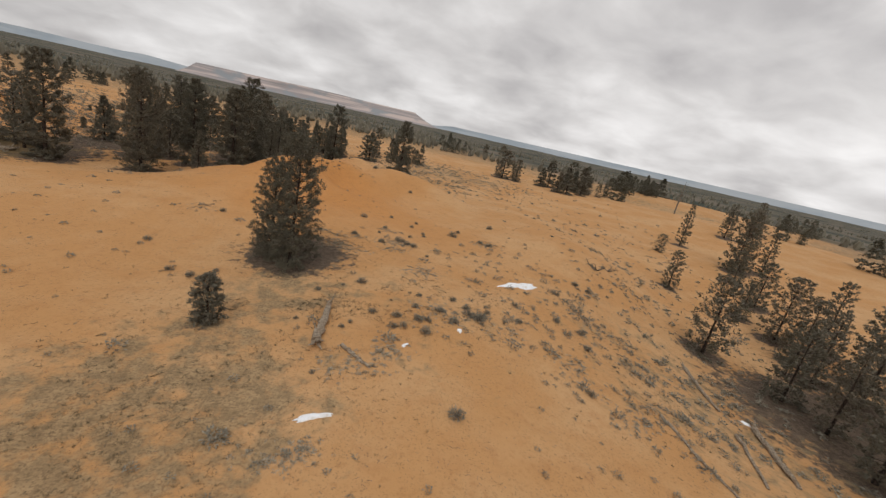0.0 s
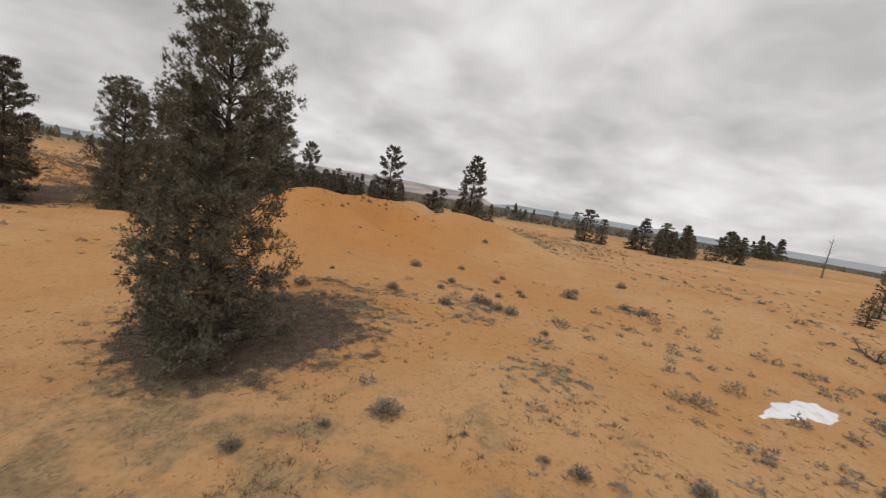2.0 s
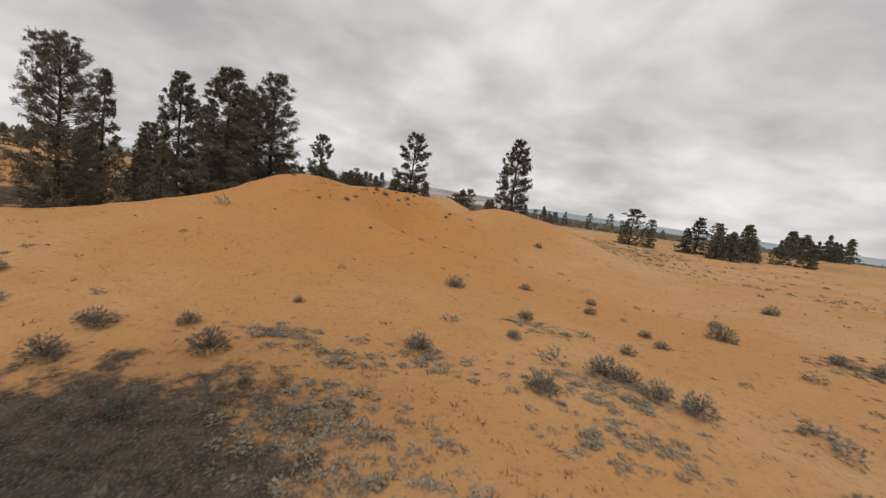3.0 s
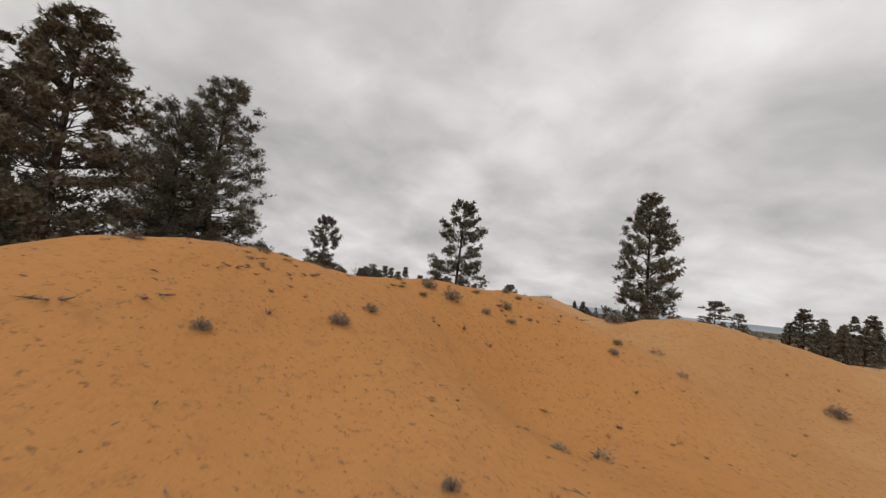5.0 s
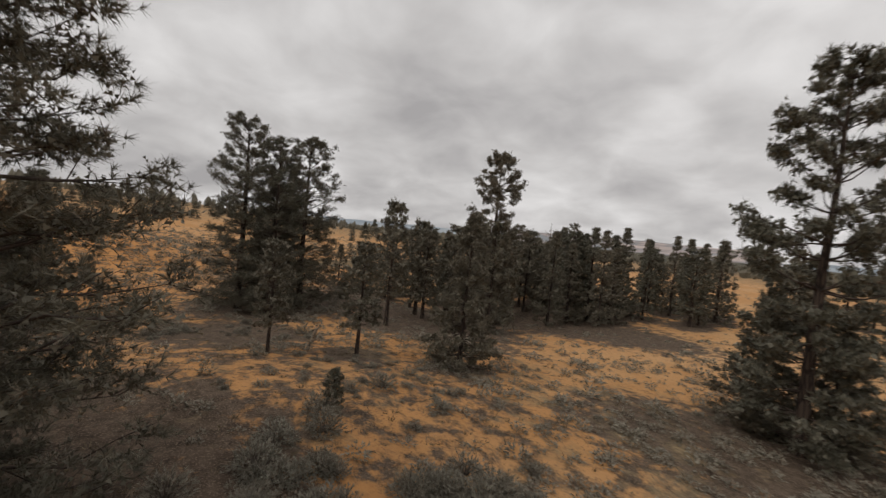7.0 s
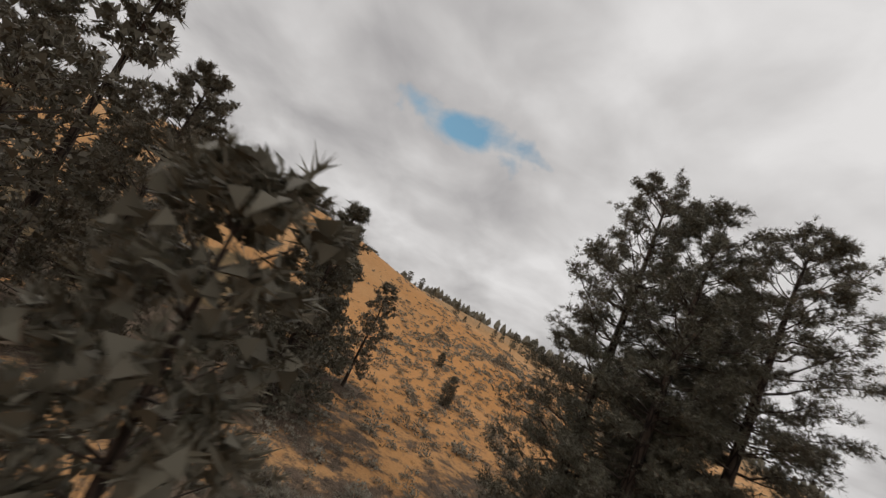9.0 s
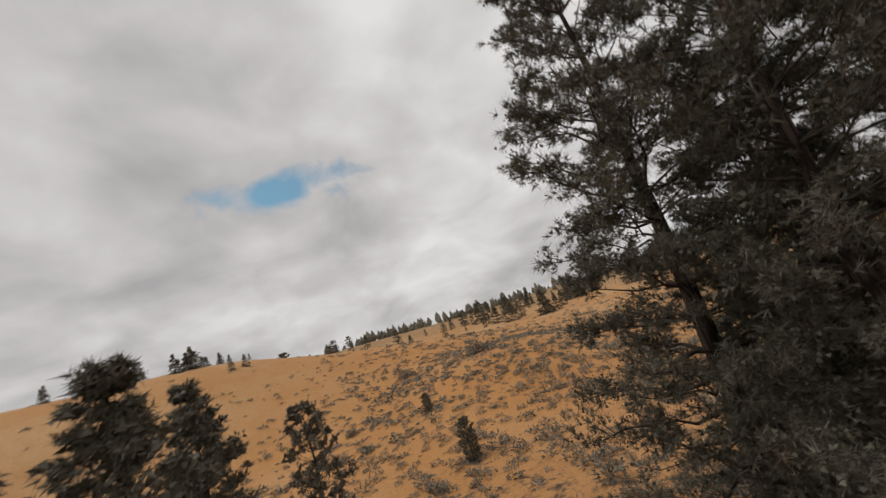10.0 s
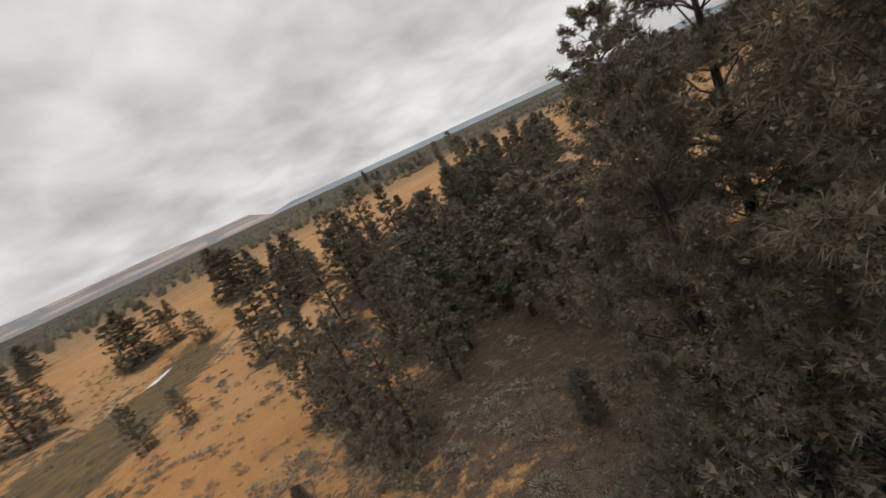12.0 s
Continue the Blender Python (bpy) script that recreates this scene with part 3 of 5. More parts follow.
# behind the crest
pine("broad", -28.6, 71.0, 11.8, 200, 1.04)
pine("open_b", -28.3, 64.4, 10.0, 80, 1.15)
pine("open_b", -7.1, 81.3, 11.0, 10, 0.86)
pine("tiered", -19.3, 87.2, 12.2, 150, 0.90)
pine("full", -36.9, 60.4, 12.0, 40, 0.85)
pine("spire", -41.6, 68.0, 11.2, 10, 0.85)
pine("open_b", -34.4, 67.5, 11.2, 60, 0.75)
pine("mid_full", -38.5, 70.0, 6.6, 10, 0.95)
pine("mid_cone", -31.6, 62.6, 5.0, 60, 0.8)
pine("cone", -20.3, 88.6, 4.6, 50, 1.15)
pine("cone", -18.4, 88.4, 4.4, 250, 1.2)
# the pair and its neighbours in the hollow
pine("open", -43.7, 83.5, 11.0, 30, 0.95)
pine("open", -42.0, 84.4, 9.8, 100, 1.0)
pine("open", -42.4, 86.5, 10.4, 260, 1.0)
pine("open", -44.5, 86.3, 8.8, 190, 0.95)
pine("cone", -44.9, 85.3, 5.2, 120, 1.1)
pine("slim", -33.4, 78.8, 4.0, 30, 0.9)
pine("small", -28.6, 77.4, 1.1, 10, 0.9)
pine("cone", -44.2, 75.2, 6.5, 0, 1.05)
pine("slim_b", -49.6, 76.0, 4.9, 70, 0.9)
pine("cone", -49.0, 73.6, 6.4, 200, 1.0)
pine("open_b", -40.6, 71.7, 7.4, 130, 0.9)
pine("mid_full", -52.2, 63.2, 8.4, 200, 1.15)
pine("mid_open", -49.5, 61.0, 7.8, 150, 1.0)
pine("open_b", -45.6, 58.6, 11.6, 120, 0.95)
pine("mid_full", -64.8, 55.7, 3.2, 0)
pine("mid_full", -67.9, 47.6, 6.8, 40)
pine("mid_full", -63.5, 50.0, 3.0, 90)
pine("small", -56.1, 80.2, 1.9, 30, 0.9)
pine("small", -67.7, 78.7, 1.4, 90, 1.0)
pine("mid_cone", -52.0, 57.5, 5.6, 20)
# the stand
pine("slim", -32.1, 81.5, 4.4, 10)
pine("slim", -36.8, 88.2, 7.3, 50, 0.85)
pine("slim_b", -37.8, 92.8, 6.2, 90)
pine("cone", -29.3, 84.0, 6.0, 20, 0.78)
pine("tiered", -34.2, 95.2, 12.0, 60, 0.88)
pine("mid_full", -33.6, 94.0, 7.2, 130, 0.85)
pine("spire", -33.2, 103.5, 7.8, 10, 0.85)
pine("tiered", -34.9, 110.0, 8.2, 200, 0.7)
pine("spire", -31.4, 108.1, 8.4, 70, 0.9)
pine("spire", -29.9, 106.0, 8.0, 110, 0.85)
pine("spire", -32.5, 109.6, 7.8, 170, 0.9)
pine("spire", -29.8, 113.2, 8.4, 230, 0.9)
pine("spire", -27.6, 112.0, 7.4, 20, 0.8)
pine("spire", -26.0, 116.8, 8.0, 70, 0.8)
pine("spire", -23.4, 114.0, 7.4, 130, 0.8)
pine("slim_b", -44.0, 99.2, 6.2, 120)
pine("slim", -41.9, 101.9, 7.2, 150, 1.1)
pine("slim_b", -38.4, 105.0, 7.4, 10, 1.1)
pine("slim", -38.4, 100.4, 7.0, 200, 1.2)
pine("slim_b", -38.5, 97.6, 7.6, 250, 1.2)
pine("slim", -39.2, 93.8, 7.0, 80, 1.1)
pine("small", -43.5, 91.0, 1.9, 0, 0.9)
pine("mid_full", -49.3, 103.1, 5.0, 10, 0.95)
pine("mid_full", -48.6, 98.0, 4.4, 60, 0.9)
pine("mid_full", -47.9, 100.2, 5.6, 200, 0.9)
pine("mid_cone", -48.2, 94.6, 4.0, 100, 0.95)
pine("mid_full", -47.2, 96.4, 4.6, 300, 0.9)
pine("mid_cone", -51.6, 115.4, 4.6, 110)
pine("mid_full", -50.4, 112.6, 3.6, 20, 0.9)
pine("mid_cone", -48.6, 107.0, 5.4, 150)
pine("mid_open", -46.0, 112.0, 7.0, 40)
pine("mid_open", -43.0, 118.0, 8.2, 130)
pine("mid_open", -38.4, 124.0, 9.0, 220)
pine("dead", -40.6, 121.5, 8.6, 90)
pine("dead", -11.6, 101.0, 3.0, 30)
pine("dead", 83.0, 134.0, 11.0, 10)
pine("mid_open", 77.0, 104.0, 9.0, 50)
pine("mid_open", 90.0, 110.0, 9.5, 150)
pine("mid_full", -37.0, 112.0, 6.8, 280)
pine("mid_full", -41.0, 108.5, 6.4, 20, 0.9)
rng_stand = random.Random(3)
for k in range(34):
    u = rng_stand.random()
    pine(rng_stand.choice(("spire", "spire", "mid_cone", "slim", "slim_b")), -47 + 24 * u + rng_stand.gauss(0, 1.6), 103 + 8 * u + rng_stand.uniform(-3, 15), rng_stand.uniform(5.0, 8.2), rng_stand.uniform(0, 360), rng_stand.uniform(0.9, 1.15))
# round the meadow
pine("mid_full", -58.7, 110.6, 3.3, 30, 0.75)
pine("mid_full", -56.5, 111.3, 2.6, 60, 0.75)
pine("mid_full", -73.0, 118.6, 2.8, 120, 0.9)
pine("mid_full", -78.2, 134.6, 3.6, 200)
pine("mid_full", -76.6, 147.7, 3.2, 250)
pine("mid_cone", -64.4, 158.0, 6.0, 10)
pine("mid_full", -59.8, 150.0, 5.2, 70)
pine("small", -52.5, 95.1, 1.9, 40, 1.35)
pine("small", -70.7, 104.0, 1.3, 140, 1.1)
pine("small", -51.4, 96.9, 1.1, 220, 1.0)
pine("small", -59.3, 96.2, 0.9, 10, 1.1)
# eastern slope
pine("mid_full", 22.3, 39.3, 7.8, 30, 0.95)
pine("mid_full", 30.8, 57.5, 5.5, 70, 0.81)
pine("mid_full", 42.0, 77.5, 3.6, 120, 1.14)
pine("mid_open", 53.8, 88.2, 9.4, 20, 0.70)
pine("mid_full", 54.6, 73.9, 11.3, 90, 0.85)
pine("mid_full", 57.5, 75.5, 9.7, 190, 0.85)
pine("mid_open", 61.8, 75.3, 8.4, 160, 0.85)
pine("mid_full", 37.2, 46.5, 8.1, 210, 0.95)
pine("slim", 30.0, 38.0, 2.2, 30, 1.17)
pine("mid_open", 31.3, 36.7, 6.9, 280, 1.00)
pine("mid_open", 24.0, 29.0, 6.6, 330, 1.00)
pine("mid_open", 29.0, 29.0, 7.4, 30, 1.00)
pine("mid_full", 34.0, 41.0, 7.3, 60, 0.95)
pine("mid_open", 27.5, 22.5, 7.4, 200, 1.00)
pine("mid_full", 37.6, 52.2, 5.0, 110, 0.95)
for x, y, tall in ((22, 24.5, 8.4), (25.5, 19, 9), (19.5, 19.5, 7.6), (28.5, 25.5, 9.2), (24.5, 33, 6.6), (31.5, 33, 8.8), (20.5, 14.5, 8.2), (33.5, 24, 9.4), (36.5, 37, 8.0), (40, 44, 8.6), (43, 56, 6.8)):
    pine("mid_open" if tall > 8.3 else "mid_full", x, y, tall, tall * 77, 0.95)
pine("mid_full", 48.0, 66.0, 5.6, 60, 0.95)

# lines and groves farther off
rng_far = random.Random(5)


FAR_OFF = []


def grove(x0, y0, x1, y1, spread, count, low, high, kinds=("far_a", "far_b", "far_c")):
    clumps = [(rng_far.random(), rng_far.gauss(0, spread), rng_far.gauss(0, spread * 1.5)) for k in range(max(3, count // 4))]
    for k in range(count):
        u, sx, sy = rng_far.choice(clumps)
        u, sx, sy = u + rng_far.gauss(0, 0.03), sx + rng_far.gauss(0, 2.5), sy + rng_far.gauss(0, 4.0)
        FAR_OFF.append((rng_far.choice(kinds), x0 + (x1 - x0) * u + sx, y0 + (y1 - y0) * u + sy,
                        low * 0.7 + (high - low * 0.7) * rng_far.random() ** 1.4, rng_far.uniform(0, 360), rng_far.uniform(0.9, 1.5)))


grove(38, 150, 75, 165, 4, 36, 6, 10)
grove(70, 165, 120, 200, 5, 32, 5.5, 9.5)
grove(14, 250, 34, 262, 4, 7, 7, 9)
pine("far_b", 43.2, 262.0, 8.8)
pine("far_b", 55.4, 268.0, 10.5)
grove(-6, 130, -20, 150, 6, 10, 6, 9)
pine("far_a", -3.0, 140.0, 4.9)
grove(2, 330, 30, 360, 8, 8, 9, 13)
grove(-24, 130, -60, 175, 9, 22, 6, 10)
grove(-70, 190, -160, 150, 10, 26, 4, 7)
grove(-95, 165, -150, 110, 7, 24, 3.5, 6)
grove(-150, 120, -190, 40, 12, 34, 3, 5.5)
grove(-160, 30, -120, 0, 8, 16, 5, 8)
grove(-75, 42, -110, 30, 6, 12, 2.5, 4)
grove(-98, 60, -80, 30, 3, 26, 1.4, 2.8)
grove(-128, 92, -150, 60, 6, 9, 2, 4.5)
grove(70, 90, 110, 110, 9, 12, 5, 9)
grove(60, 40, 100, 60, 10, 12, 6, 10)
grove(100, 130, 160, 150, 9, 12, 4, 8)

# the nearer ones stand alone, the rest is one wood
FAR_OFF.sort(key=lambda q: math.hypot(q[1] + 25, q[2] - 70))
for q in FAR_OFF[:140]:
    pine(*q)


def joined_pines(rows):
    shapes = {}
    for kind in ("far_a", "far_b", "far_c"):
        h, tree = KINDS[kind]
        me = [c for c in tree.children if c.name.startswith("foliage")][0].data
        v, f, tone = np.empty(len(me.vertices) * 3), np.empty(len(me.polygons) * 3, int), np.empty(len(me.vertices), np.float32)
        me.vertices.foreach_get("co", v)
        me.loops.foreach_get("vertex_index", f)
        me.attributes["tone"].data.foreach_get("value", tone)
        shapes[kind] = v.reshape(-1, 3) / h, f.reshape(-1, 3), tone
    vs, fs, ts, n = [], [], [], 0
    for kind, x, y, tall, turn, wide in rows:
        v, f, tone = shapes[kind]
        c, s = math.cos(radians(turn)) * tall * wide, math.sin(radians(turn)) * tall * wide
        vs.append(np.stack([v[:, 0] * c - v[:, 1] * s, v[:, 0] * s + v[:, 1] * c, v[:, 2] * tall], 1) + (x, y, float(height(x, y)) - 0.1))
        fs.append(f + n)
        ts.append(tone)
        n += len(v)
    me = mesh_from("distant_pines_mesh", np.concatenate(vs), np.concatenate(fs), NEEDLE, np.concatenate(ts))
    return tagged(new("distant_pines", me), "scattered dark pines on the far slopes", "woods", kind="stuff")


joined_pines(FAR_OFF[140:])


# ---- the ground sheet ----
def steps(lo, hi, fine_lo, fine_hi, fine, mid, close_lo, close_hi):
    """Grid lines that are close in the middle and widen towards the horizon."""
    core, q = [], fine_lo
    while q < fine_hi + 1e-6:
        core.append(q)
        q += fine * (0.45 if close_lo < q < close_hi else 1.0)
    a, gap = [fine_lo], mid
    while a[-1] > lo:
        a.append(a[-1] - gap)
        if fine_lo - a[-1] > 70:
            gap *= 1.18
    b, gap = [fine_hi], mid
    while b[-1] < hi:
        b.append(b[-1] + gap)
        if b[-1] - fine_hi > 70:
            gap *= 1.18
    return np.array(a[:0:-1] + core + b[1:])


def blob(x, y, cx, cy, rx, ry, turn=0.0):
    c, s = math.cos(radians(turn)), math.sin(radians(turn))
    u, v = ((x - cx) * c + (y - cy) * s) / rx, (-(x - cx) * s + (y - cy) * c) / ry
    return np.exp(-(u * u + v * v) ** 1.5)


def build_ground():
    xs, ys = steps(-4600, 4600, -60, 12, 0.42, 1.2, -25, -8), steps(-4600, 4600, 16, 104, 0.42, 1.2, 54, 68)
    gx, gy = np.meshgrid(xs, ys)
    x, y = gx.ravel(), gy.ravel()
    verts = np.stack([x, y, height(x, y)], 1)
    nx, ny = len(xs), len(ys)
    i, j = np.meshgrid(np.arange(nx - 1), np.arange(ny - 1))
    a = (j * nx + i).ravel()
    faces = np.stack([a, a + 1, a + nx + 1, a + nx], 1)
    me = mesh_from("ground_sheet", verts, faces, GROUND, smooth_faces=True)
    litter = np.zeros(len(x))
    for tx, ty, tall, wide, kind in TREES:
        if math.hypot(tx + 30, ty - 75) < 130 and kind != "dead":
            reach = (0.24 if kind == "full" else 0.30 if kind in ("broad", "open") else 0.26) * tall * wide + 0.4
            d2 = (x - tx) ** 2 + (y - ty) ** 2
            litter = np.maximum(litter, (1.0 if tall > 4 else 0.62) * np.exp(-(d2 / reach ** 2) ** 1.3))
    for b in ((-41, 96, 10, 9), (-36, 91, 8, 6), (-28, 102, 8, 6), (-35, 105, 12, 8), (-30, 73, 6, 5), (-38, 80, 5, 4), (-22, 76, 4, 3), (-19.5, 86, 3.5, 3), (-44, 88, 6, 5), (-28, 69, 7, 5), (-48, 71, 7, 5), (-50, 62, 8, 9), (26, 30, 9, 9)):
        litter = np.maximum(litter, 0.85 * blob(x, y, *b))
    litter = np.maximum(litter, 0.92 * blob(x, y, -13.9, 38.6, 4.4, 4.2))
    # litter patch by the tiered pine, partly in place of its shadow
    litter = np.maximum(litter, 0.75 * blob(x, y, -21, 85, 6, 5))
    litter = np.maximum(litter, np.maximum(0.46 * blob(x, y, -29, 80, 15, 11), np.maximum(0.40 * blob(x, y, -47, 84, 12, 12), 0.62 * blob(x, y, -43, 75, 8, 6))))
    meadow = np.maximum(blob(x, y, -63.5, 128, 7.5, 29, -4), 0.9 * blob(x, y, -57, 60, 13, 11))
    fresh = np.maximum(blob(x, y, -17, 60, 16, 13, -40), np.maximum(0.5 * blob(x, y, -31, 79, 11, 10), 0.7 * blob(x, y, -75, 86, 40, 26)))
    r = np.hypot(x + 25, y - 70)
    scrub = np.maximum(0.62 * smooth(75, 150, r), 0.30 * blob(x, y, -78, 84, 26, 16))
    scrub = np.maximum(scrub, np.maximum(0.55 * blob(x, y, 14, 30, 12, 18, 25), 0.42 * blob(x, y, -5, 31, 9, 12)))
    scrub = np.maximum(scrub, 0.66 * blob(x, y, -29, 82, 14, 11))
    scrub = np.maximum(scrub, np.maximum(0.70 * blob(x, y, -15, 22, 9, 10), 0.66 * blob(x, y, -13, 32, 7, 6))) * (1 - 0.7 * fresh)
    # bare blown sand of the flat and of the eastern dunes
    bare = np.maximum(blob(x, y, 4, 66, 13, 20), np.maximum(blob(x, y, 128, 170, 34, 20, -30), blob(x, y, 105, 80, 22, 30)))
    bare = np.maximum(bare, np.maximum(blob(x, y, -112, 66, 24, 12), blob(x, y, -96, 74, 14, 8)))
    scrub = scrub * (1 - 0.9 * bare)
    scrub = np.maximum(scrub, np.maximum(0.5 * blob(x, y, -58, 98, 14, 14), np.maximum(0.62 * blob(x, y, -6, 103, 15, 18), 0.60 * blob(x, y, 6, 130, 26, 28))))
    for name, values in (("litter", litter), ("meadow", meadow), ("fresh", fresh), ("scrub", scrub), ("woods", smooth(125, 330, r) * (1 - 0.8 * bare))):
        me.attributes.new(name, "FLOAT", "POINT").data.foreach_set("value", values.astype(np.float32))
    return tagged(new("ground", me), "orange dune sand with needle litter and dry scrub", "ground", kind="structure")


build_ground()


# ---- mesas and ranges on the horizon ----
def ridge(name, label, material, turn_from, turn_to, far_off, low, top, seed, ragged, flat):
    """A long distant rise, between two bearings (degrees left of +y), with a sloping front and a level back."""
    n = 90
    a = np.radians(np.linspace(turn_from, turn_to, n))
    u = np.linspace(0, 1, n)
    edge = smooth(0, 0.10, u) * smooth(0, 0.22, 1 - u)
    prof = top * edge * (1 - ragged + ragged * (0.6 * rough(u * 5, u * 0 + seed, seed) + 0.4 * rough(u * 21, u * 0 + seed, seed + 1)))
    if flat:
        prof = np.minimum(prof, top * (0.62 + 0.10 * rough(u * 4, u * 0, seed + 3)))
    rows = []
    for k, (d, h) in enumerate(((0, 0.0), (90, 0.45), (150, 0.62), (190, 1.0), (420, 1.0), (600, 0.0))):
        rr = far_off + d + 60 * rough(u * 12, u * 0 + k, seed + 5)
        rows.append(np.stack([-np.sin(a) * rr - 25, np.cos(a) * rr + 70, low + prof * h], 1))
    v = np.concatenate(rows)
    i, j = np.meshgrid(np.arange(n - 1), np.arange(len(rows) - 1))
    q = (j * n + i).ravel()
    me = mesh_from(name + "_mesh", v, np.stack([q, q + 1, q + n + 1, q + n], 1), material, smooth_faces=True)
    return tagged(new(name, me), label, "hills", kind="structure")


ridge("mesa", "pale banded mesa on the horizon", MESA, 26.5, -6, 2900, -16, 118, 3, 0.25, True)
# the blue of these three is distance haze held in their colour
ridge("far_mesa", "hazy blue table land on the horizon", HAZED_RANGE, -1, -75, 3500, -16, 66, 7, 0.35, True)
ridge("far_range", "low haze-blue hills on the horizon", HAZED_RANGE, 64, 18, 3700, -16, 62, 9, 0.4, False)
ridge("west_rise", "low haze-blue rise on the western horizon", HAZED_RANGE, 150, 62, 3600, -16, 40, 12, 0.5, False)


# ---- sagebrush, grass and litter ----
def sage_shape(seed, stems):
    """A rounded bush about 1 m wide and 0.6 m high: woody stems with small grey leaves."""
    rng = np.random.default_rng(seed)
    d = rng.normal(0, 1, (stems, 3)) * (1, 1, 0.75)
    d[:, 2] = np.abs(d[:, 2]) + 0.12
    d /= np.linalg.norm(d, axis=1, keepdims=True)
    tip = d * (0.5, 0.5, 0.60) * rng.uniform(0.30, 1.0, (stems, 1)) ** 0.6 + rng.normal(0, 0.035, (stems, 3))
    tip[:, 2] = np.maximum(tip[:, 2], 0.05)
    return rng, d, tip


def sage_mesh(seed, blades=9, stems=84, leaf=0.13, width=0.034):
    rng, d, tip = sage_shape(seed, stems)
    v, f, tone = sprays(rng, tip * 0.86, d, np.full(stems, leaf), blades, width, 0.75, 0.6)
    v[:, 2] = np.maximum(v[:, 2], -0.03)
    return v, f, tone


def stem_mesh(seed, stems=84):
    rng, d, tip = sage_shape(seed, stems)
    t = Tubes()
    for k in range(0, stems, 4):
        t.rod([d[k] * 0.02 - np.array([0, 0, 0.05]), tip[k] * 0.5 + rng.normal(0, 0.02, 3), tip[k]], [0.012, 0.007, 0.002], 3)
    return t.mesh("sage_stems", DEADWOOD)


def grass_mesh(seed, blades=70, tall=0.34, width=0.016):
    rng = np.random.default_rng(seed)
    a, r = rng.uniform(0, 6.28, blades), rng.uniform(0, 0.12, blades)
    foot = np.stack([np.cos(a) * r, np.sin(a) * r, np.zeros(blades) - 0.02], 1)
    out = np.stack([np.cos(a), np.sin(a), rng.uniform(0.6, 2.6, blades)], 1)
    out /= np.linalg.norm(out, axis=1, keepdims=True)
    return sprays(rng, foot, out, np.full(blades, tall), 2, width, 0.35)


def bush_thing(name, parts, label, category, group):
    ob = thing(name, (0, 0, 0), label, category, group)
    for part_name, me, kind in parts:
        under(part_name, me, ob, kind=kind)
    return ob


def leaf_part(v, f, tone, material, name):
    return mesh_from(name, v, f, material, tone)


BUSH = []
for k in range(5):
    BUSH.append(bush_thing("sagebrush", (("foliage", leaf_part(*sage_mesh(200 + k, 10, 210, 0.08, 0.0135), SAGE, "sage_leaves"), "stuff"), ("stemwork", stem_mesh(200 + k, 210), "stuff")),
                           "grey-green sagebrush clump on orange sand", "shrub", "sagebrush"))
GRASS = [bush_thing("bunch_grass", (("leafage", leaf_part(*grass_mesh(300 + k, 130, 0.34, 0.007), STRAW, "grass_blades"), "stuff"), ("dead_core", leaf_part(*grass_mesh(310 + k, 60, 0.2, 0.008), SAGE, "grass_core"), "stuff")),
                    "dry straw-coloured bunch grass clump", "grass", "bunch grass") for k in range(3)]
FRESH = {id(o): True for o in BUSH + GRASS}
rng_brush = random.Random(9)


def plant(sort, x, y, size, flat=1.0):
    first = rng_brush.choice(sort)
    size *= 0.90 if sort is BUSH else 0.45
    m = Matrix.Translation(at(x, y, 0.03 * size)) @ pose(0, 0, 0, rng_brush.uniform(-6, 6), rng_brush.uniform(-6, 6), rng_brush.uniform(0, 360)) @ Matrix.Diagonal((size, size, size * flat, 1))
    if FRESH.pop(id(first), False):
        first.matrix_basis = m
        return first
    return copy_at(first, m)


LOW = [(t, e) for t, e, g, r in PATH if 4.7 < t < 7.1]
LOW_LINE = [np.array(a[1]) * (1 - q) + np.array(b[1]) * q for a, b in zip(LOW, LOW[1:]) for q in (0.0, 0.25, 0.5, 0.75)]


def clear_of_path(x, y, size):
    """Far enough from the stretch where the camera skims the dune."""
    return all(math.hypot(x - e[0], y - e[1]) > 0.9 + size for e in LOW_LINE)


# clumps that stand out
for x, y, size in ((-22.0, 45.7, 0.8), (-16.3, 42.1, 0.9), (-16.5, 43.3, 0.85), (-16.9, 43.4, 0.6), (-15.1, 43.9, 0.65), (-14.0, 43.0, 1.0), (-10.2, 51.8, 1.05), (-10.4, 44.5, 0.8), (-7.3, 54.3, 0.7),
                   (-5.0, 52.2, 0.7), (-7.8, 48.7, 0.7), (-8.3, 46.4, 0.55), (-5.3, 47.0, 0.6), (-3.9, 49.7, 0.6), (-3.9, 48.4, 0.6), (-0.5, 51.6, 1.4), (4.8, 57.5, 1.1), (0.4, 53.8, 0.8),
                   (-4.4, 54.5, 0.7), (-7.9, 43.8, 0.95), (-6.4, 45.1, 1.1), (-5.0, 44.0, 0.95), (-5.6, 44.4, 0.9), (-6.0, 44.9, 0.8), (-13.6, 45.7, 0.4), (-3.9, 41.9, 0.5), (2.4, 50.4, 0.9), (3.2, 49.7, 1.0)):
    plant(BUSH, x, y, size)
